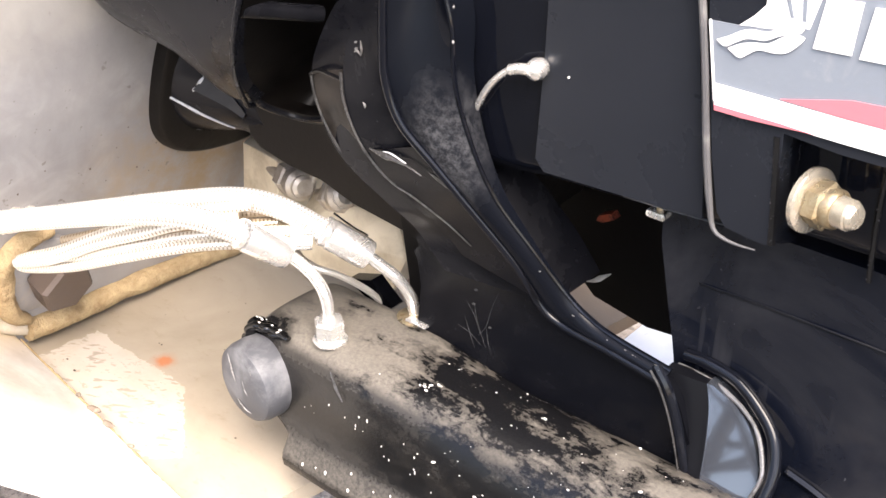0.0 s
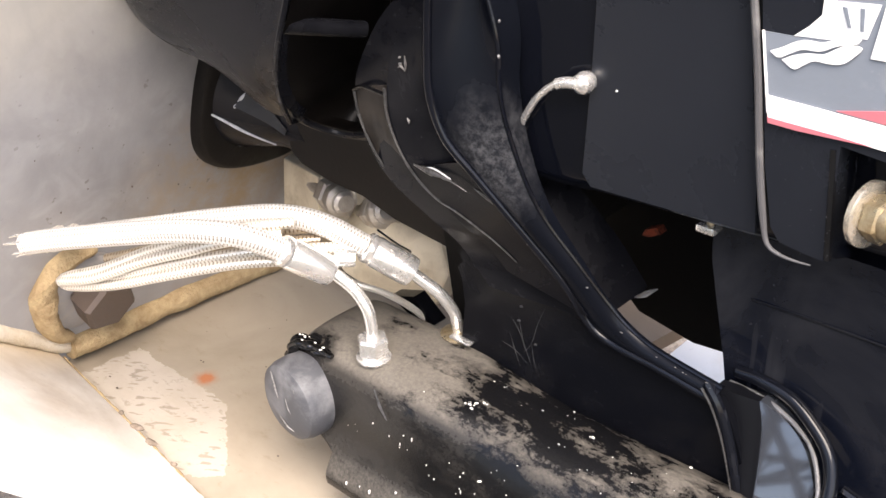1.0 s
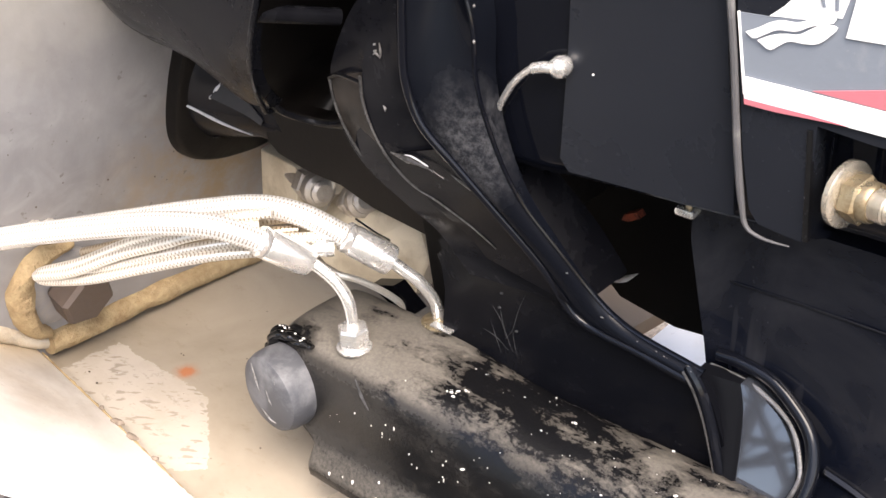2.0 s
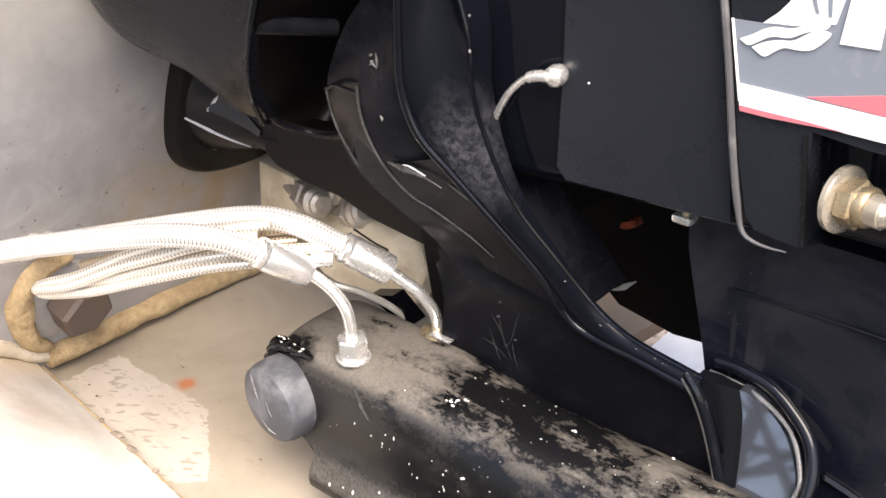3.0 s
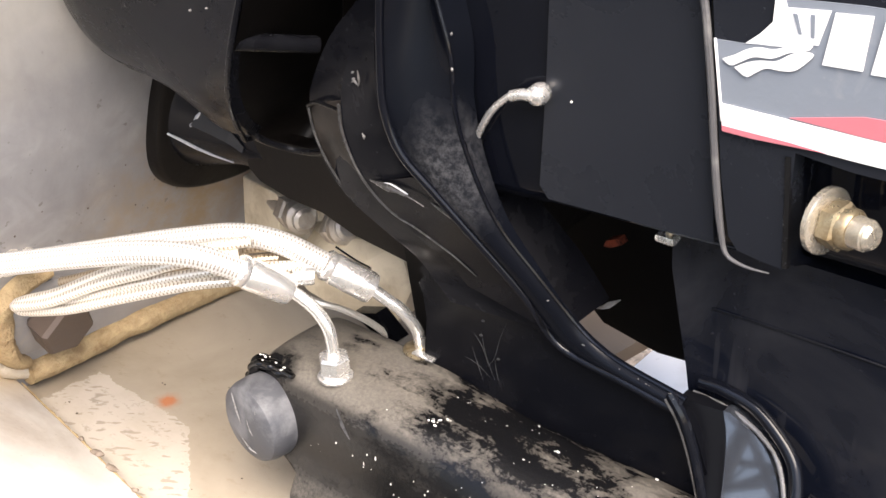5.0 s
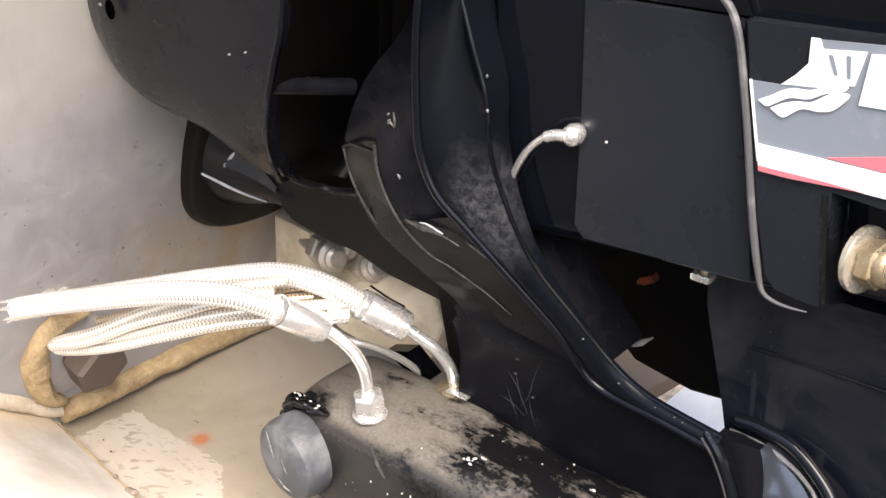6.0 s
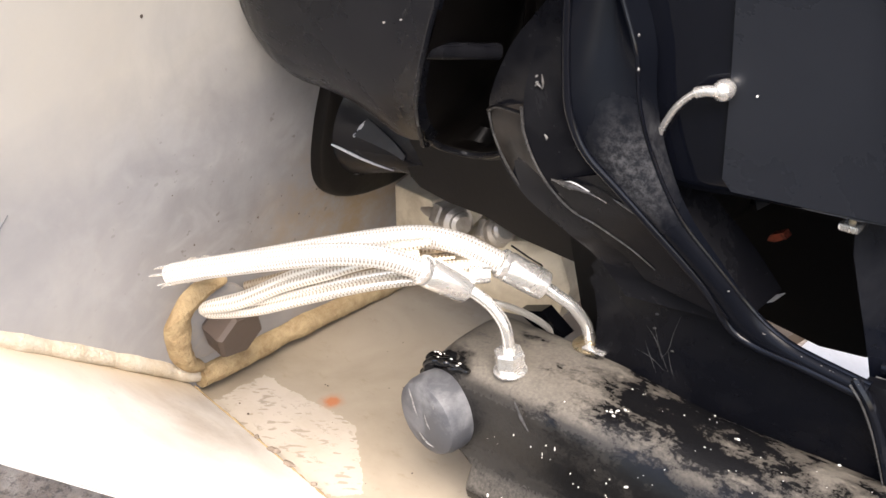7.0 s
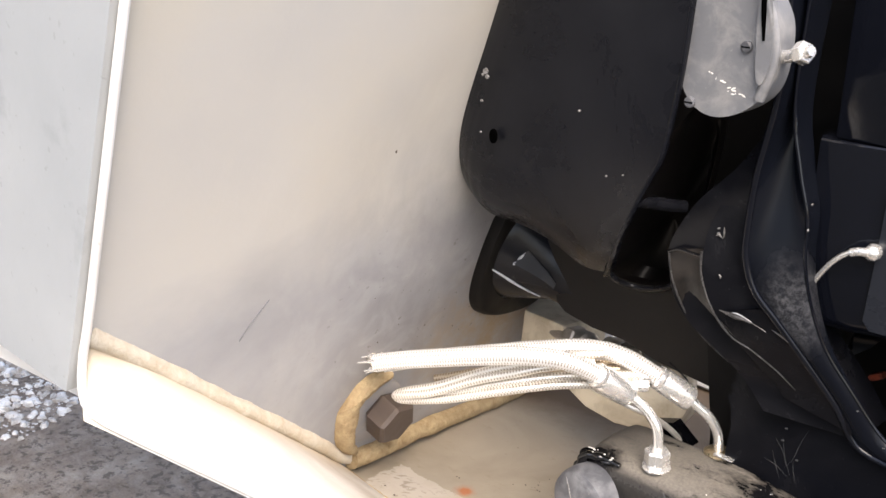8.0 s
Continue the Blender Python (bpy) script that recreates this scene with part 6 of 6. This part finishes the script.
def build_pressure_hoses():
    h = thing("hydraulic_hose", "braided steel hydraulic hose with a crimped ferrule to the trim cylinder", "hose", group="trim hoses")
    one = [(0.095, -0.0528, 0.7475), (0.112, -0.048, 0.7535), (0.130, -0.042, 0.759), (0.165, -0.028, 0.768), (0.196, -0.013, 0.774), (0.219, 0.003, 0.7725), (0.2335, 0.020, 0.7615)]
    braid_one = part("braid", tube(bmesh.new(), one, 0.0065, 90, 18), BRAID, h)
    frayed_end(braid_one, (0.095, -0.0528, 0.7475), (-0.94, -0.27, -0.30), [(0.070, -0.028, 0.731), (0.040, -0.004, 0.716)], 3)
    ferrule(h, (0.2325, 0.0185, 0.7625), (0.2445, 0.0415, 0.7435))
    part("pipe", tube(bmesh.new(), [(0.244, 0.041, 0.744), (0.2515, 0.0445, 0.739), (0.2595, 0.0475, 0.7315), (0.266, 0.049, 0.719), (0.2672, 0.0492, 0.694)], 0.0036, 40, 14), STEEL, h)
    m = Matrix.Translation((0.2672, 0.0492, 0.6935))
    part("flange", lathe(bmesh.new(), [(0.0098, -0.001), (0.0100, 0.0004), (0.0088, 0.0014), (0.006, 0.0016)], m, 24), STEEL, h)
    part("nut", hexnut(bmesh.new(), 0.0090, 0.0115, m @ Matrix.Translation((0, 0, 0.0018)) @ Matrix.Rotation(0.4, 4, "Z")), STEEL, h, "bright hex nut", smooth=False)

    h = thing("hydraulic_hose", "braided steel hydraulic hose crossing behind another to the trim cylinder", "hose", group="trim hoses")
    two = [(0.093, -0.0365, 0.7415), (0.105, -0.030, 0.7455), (0.120, -0.021, 0.749), (0.150, -0.003, 0.7565), (0.184, 0.018, 0.7645), (0.214, 0.036, 0.7695), (0.235, 0.048, 0.7660), (0.2545, 0.0605, 0.754)]
    braid_two = part("braid", tube(bmesh.new(), two, 0.0065, 90, 18), BRAID, h)
    frayed_end(braid_two, (0.093, -0.0365, 0.7415), (-0.86, -0.46, -0.28), [(0.070, -0.016, 0.727), (0.040, 0.006, 0.713)], 6)
    ferrule(h, (0.2540, 0.060, 0.7545), (0.2715, 0.0775, 0.737))
    part("pipe", tube(bmesh.new(), [(0.271, 0.077, 0.7375), (0.277, 0.0815, 0.731), (0.2835, 0.0875, 0.7225), (0.287, 0.095, 0.708), (0.287, 0.099, 0.693)], 0.0036, 40, 14), STEEL, h)
    m = Matrix.Translation((0.2875, 0.0985, 0.692))
    part("flange", lathe(bmesh.new(), [(0.0105, -0.001), (0.0108, 0.0012), (0.0085, 0.0026), (0.004, 0.003)], m, 24), ZINC, h)
    part("lock_tab", box((0.288, 0.089, 0.6945), (0.303, 0.094, 0.6960), 0.0006), STEEL, h)


def build_return_hoses():
    """Thinner hoses doubled back under the pressure hoses."""
    loop = [(0.226, 0.026, 0.7660), (0.212, 0.012, 0.7645), (0.198, 0.000, 0.7610), (0.186, -0.008, 0.7560), (0.160, -0.021, 0.7455), (0.132, -0.0345, 0.7310), (0.1085, -0.0412, 0.7230), (0.1020, -0.0400, 0.7195), (0.1085, -0.0375, 0.7178), (0.140, -0.0285, 0.7265), (0.172, -0.0150, 0.7385), (0.205, 0.009, 0.7475), (0.230, 0.032, 0.7490), (0.252, 0.054, 0.7480)]
    for off, label in (((0.0, 0.0, 0.0), "braided hose doubled back beneath the trim hoses"), ((0.0035, 0.0060, 0.0062), "dirty braided hose doubled back inside another loop")):
        h = thing("return_hose", label, "hose", group="trim hoses")
        line = [tuple(c + d * min(1.0, abs(k - 7) / 2.5) for c, d in zip(q, off)) for k, q in enumerate(loop)]
        part("braid", tube(bmesh.new(), line, 0.0031, 120, 14, twist=2.0), BRAID_DIRTY, h)
        a, b = Vector(line[-2]), Vector(line[-1])
        m = Matrix.Translation(b) @ (b - a).to_track_quat("Z", "Y").to_matrix().to_4x4()
        part("end_cap", lathe(bmesh.new(), [(0.0034, -0.012), (0.0042, -0.011), (0.0042, -0.002), (0.0038, 0.0), (0.0026, 0.0)], m, 14), STEEL, h, "bright crimped end")
    # hoses between the loop's arms, coloured brown to imitate shade
    for k, (rise, shift) in enumerate(((0.0, 0.0), (0.0065, 0.004))):
        h = thing("return_hose", "braided hose between the loop's arms, browned as if shaded", "hose", group="trim hoses")
        mid = [(0.122, -0.030, 0.7265), (0.150, -0.017, 0.7370), (0.180, 0.000, 0.7470), (0.208, 0.020, 0.7535), (0.232, 0.042, 0.7560)]
        part("braid", tube(bmesh.new(), [(x, y + 0.006 + shift, z + rise) for x, y, z in mid], 0.0034, 70, 12, twist=2.2), BRAID_BROWN, h)
    w = thing("sensor_wire", "thin pale sheathed wire running to the cylinder", "wire")
    part("wire", tube(bmesh.new(), [(0.190, 0.045, 0.738), (0.228, 0.070, 0.718), (0.239, 0.085, 0.708), (0.247, 0.100, 0.694), (0.2545, 0.110, 0.680)], 0.0022, 30, 8), BRAID_DIRTY, w)
    part("boot", plate([(0.225, 0.690), (0.245, 0.697), (0.262, 0.684), (0.255, 0.676)], 0.106, 0.116, 0.002), RUBBER, w, "black rubber boot")
    part("tie", tube(bmesh.new(), [(0.262, 0.062, 0.7665), (0.268, 0.070, 0.757), (0.266, 0.083, 0.7455), (0.258, 0.086, 0.741)], 0.0006, 16, 6), RUBBER, w, "black tie")


build_pressure_hoses()
build_return_hoses()


# ---- bare trees beyond, seen in the gloss of the paint ----
def build_tree(seed):
    t = thing("bare_tree", "bare grey winter tree standing beyond the yard", "tree", group="bare trees")
    rng = random.Random(seed)
    height = rng.uniform(6.5, 9.0)
    trunk = [Vector((0, 0, -0.1)), Vector((rng.gauss(0, 0.1), rng.gauss(0, 0.1), height * 0.3)), Vector((rng.gauss(0, 0.25), rng.gauss(0, 0.25), height * 0.65)), Vector((rng.gauss(0, 0.4), rng.gauss(0, 0.4), height))]
    part("trunk", tube(bmesh.new(), trunk, lambda u: 0.17 * (1 - u) + 0.015, 16, 8), BARK, t)
    bm = bmesh.new()

    def limb(start, way, length, r, depth):
        mid = start + way * length * 0.5 + Vector((rng.gauss(0, 0.06), rng.gauss(0, 0.06), 0.02)) * length
        end = start + way * length + Vector((rng.gauss(0, 0.1), rng.gauss(0, 0.1), 0.12)) * length
        tube(bm, [start, mid, end], lambda u: r * (1 - 0.75 * u), 5, 5)
        if depth:
            for k in range(4):
                u = 0.35 + 0.6 * k / 3
                spread = Vector((rng.gauss(0, 0.7), rng.gauss(0, 0.7), rng.uniform(0.0, 0.6)))
                limb(start.lerp(mid, min(1, u * 2)) if u < 0.5 else mid.lerp(end, u * 2 - 1), (way + spread).normalized(), length * rng.uniform(0.4, 0.6), r * 0.5, depth - 1)

    line = spline(trunk, 20)
    for k in range(11):
        base = line[7 + k]
        a = rng.uniform(0, 6.28)
        limb(base, Vector((math.cos(a), math.sin(a), rng.uniform(0.3, 0.9))).normalized(), height * rng.uniform(0.18, 0.32) * (1.15 - k / 20), 0.05 * (1.2 - k / 12), 2)
    part("limbs", bm, BARK, t)
    return t


first = [build_tree(3), build_tree(5)]
rng_yard = random.Random(17)
first[0].matrix_basis = pose(2.5, -10.5, 0, 0, 0, 20)
first[1].matrix_basis = pose(-3.5, -12.0, 0, 0, 0, 70)
for x, y, turn in ((-2.0, -9.6, 15), (-3.6, -9.2, 130), (-4.6, -11.0, 203), (0.5, -8.6, 250)):
    copy_thing(first[turn % 2], pose(x, y, 0, 0, 0, turn))
for k in range(12):
    a = radians(-165 + 150 * k / 11 + rng_yard.uniform(-5, 5))
    d = rng_yard.uniform(10.5, 17.0)
    copy_thing(first[k % 2], pose(0.5 + d * math.cos(a), d * math.sin(a), 0, 0, 0, rng_yard.uniform(0, 360)))
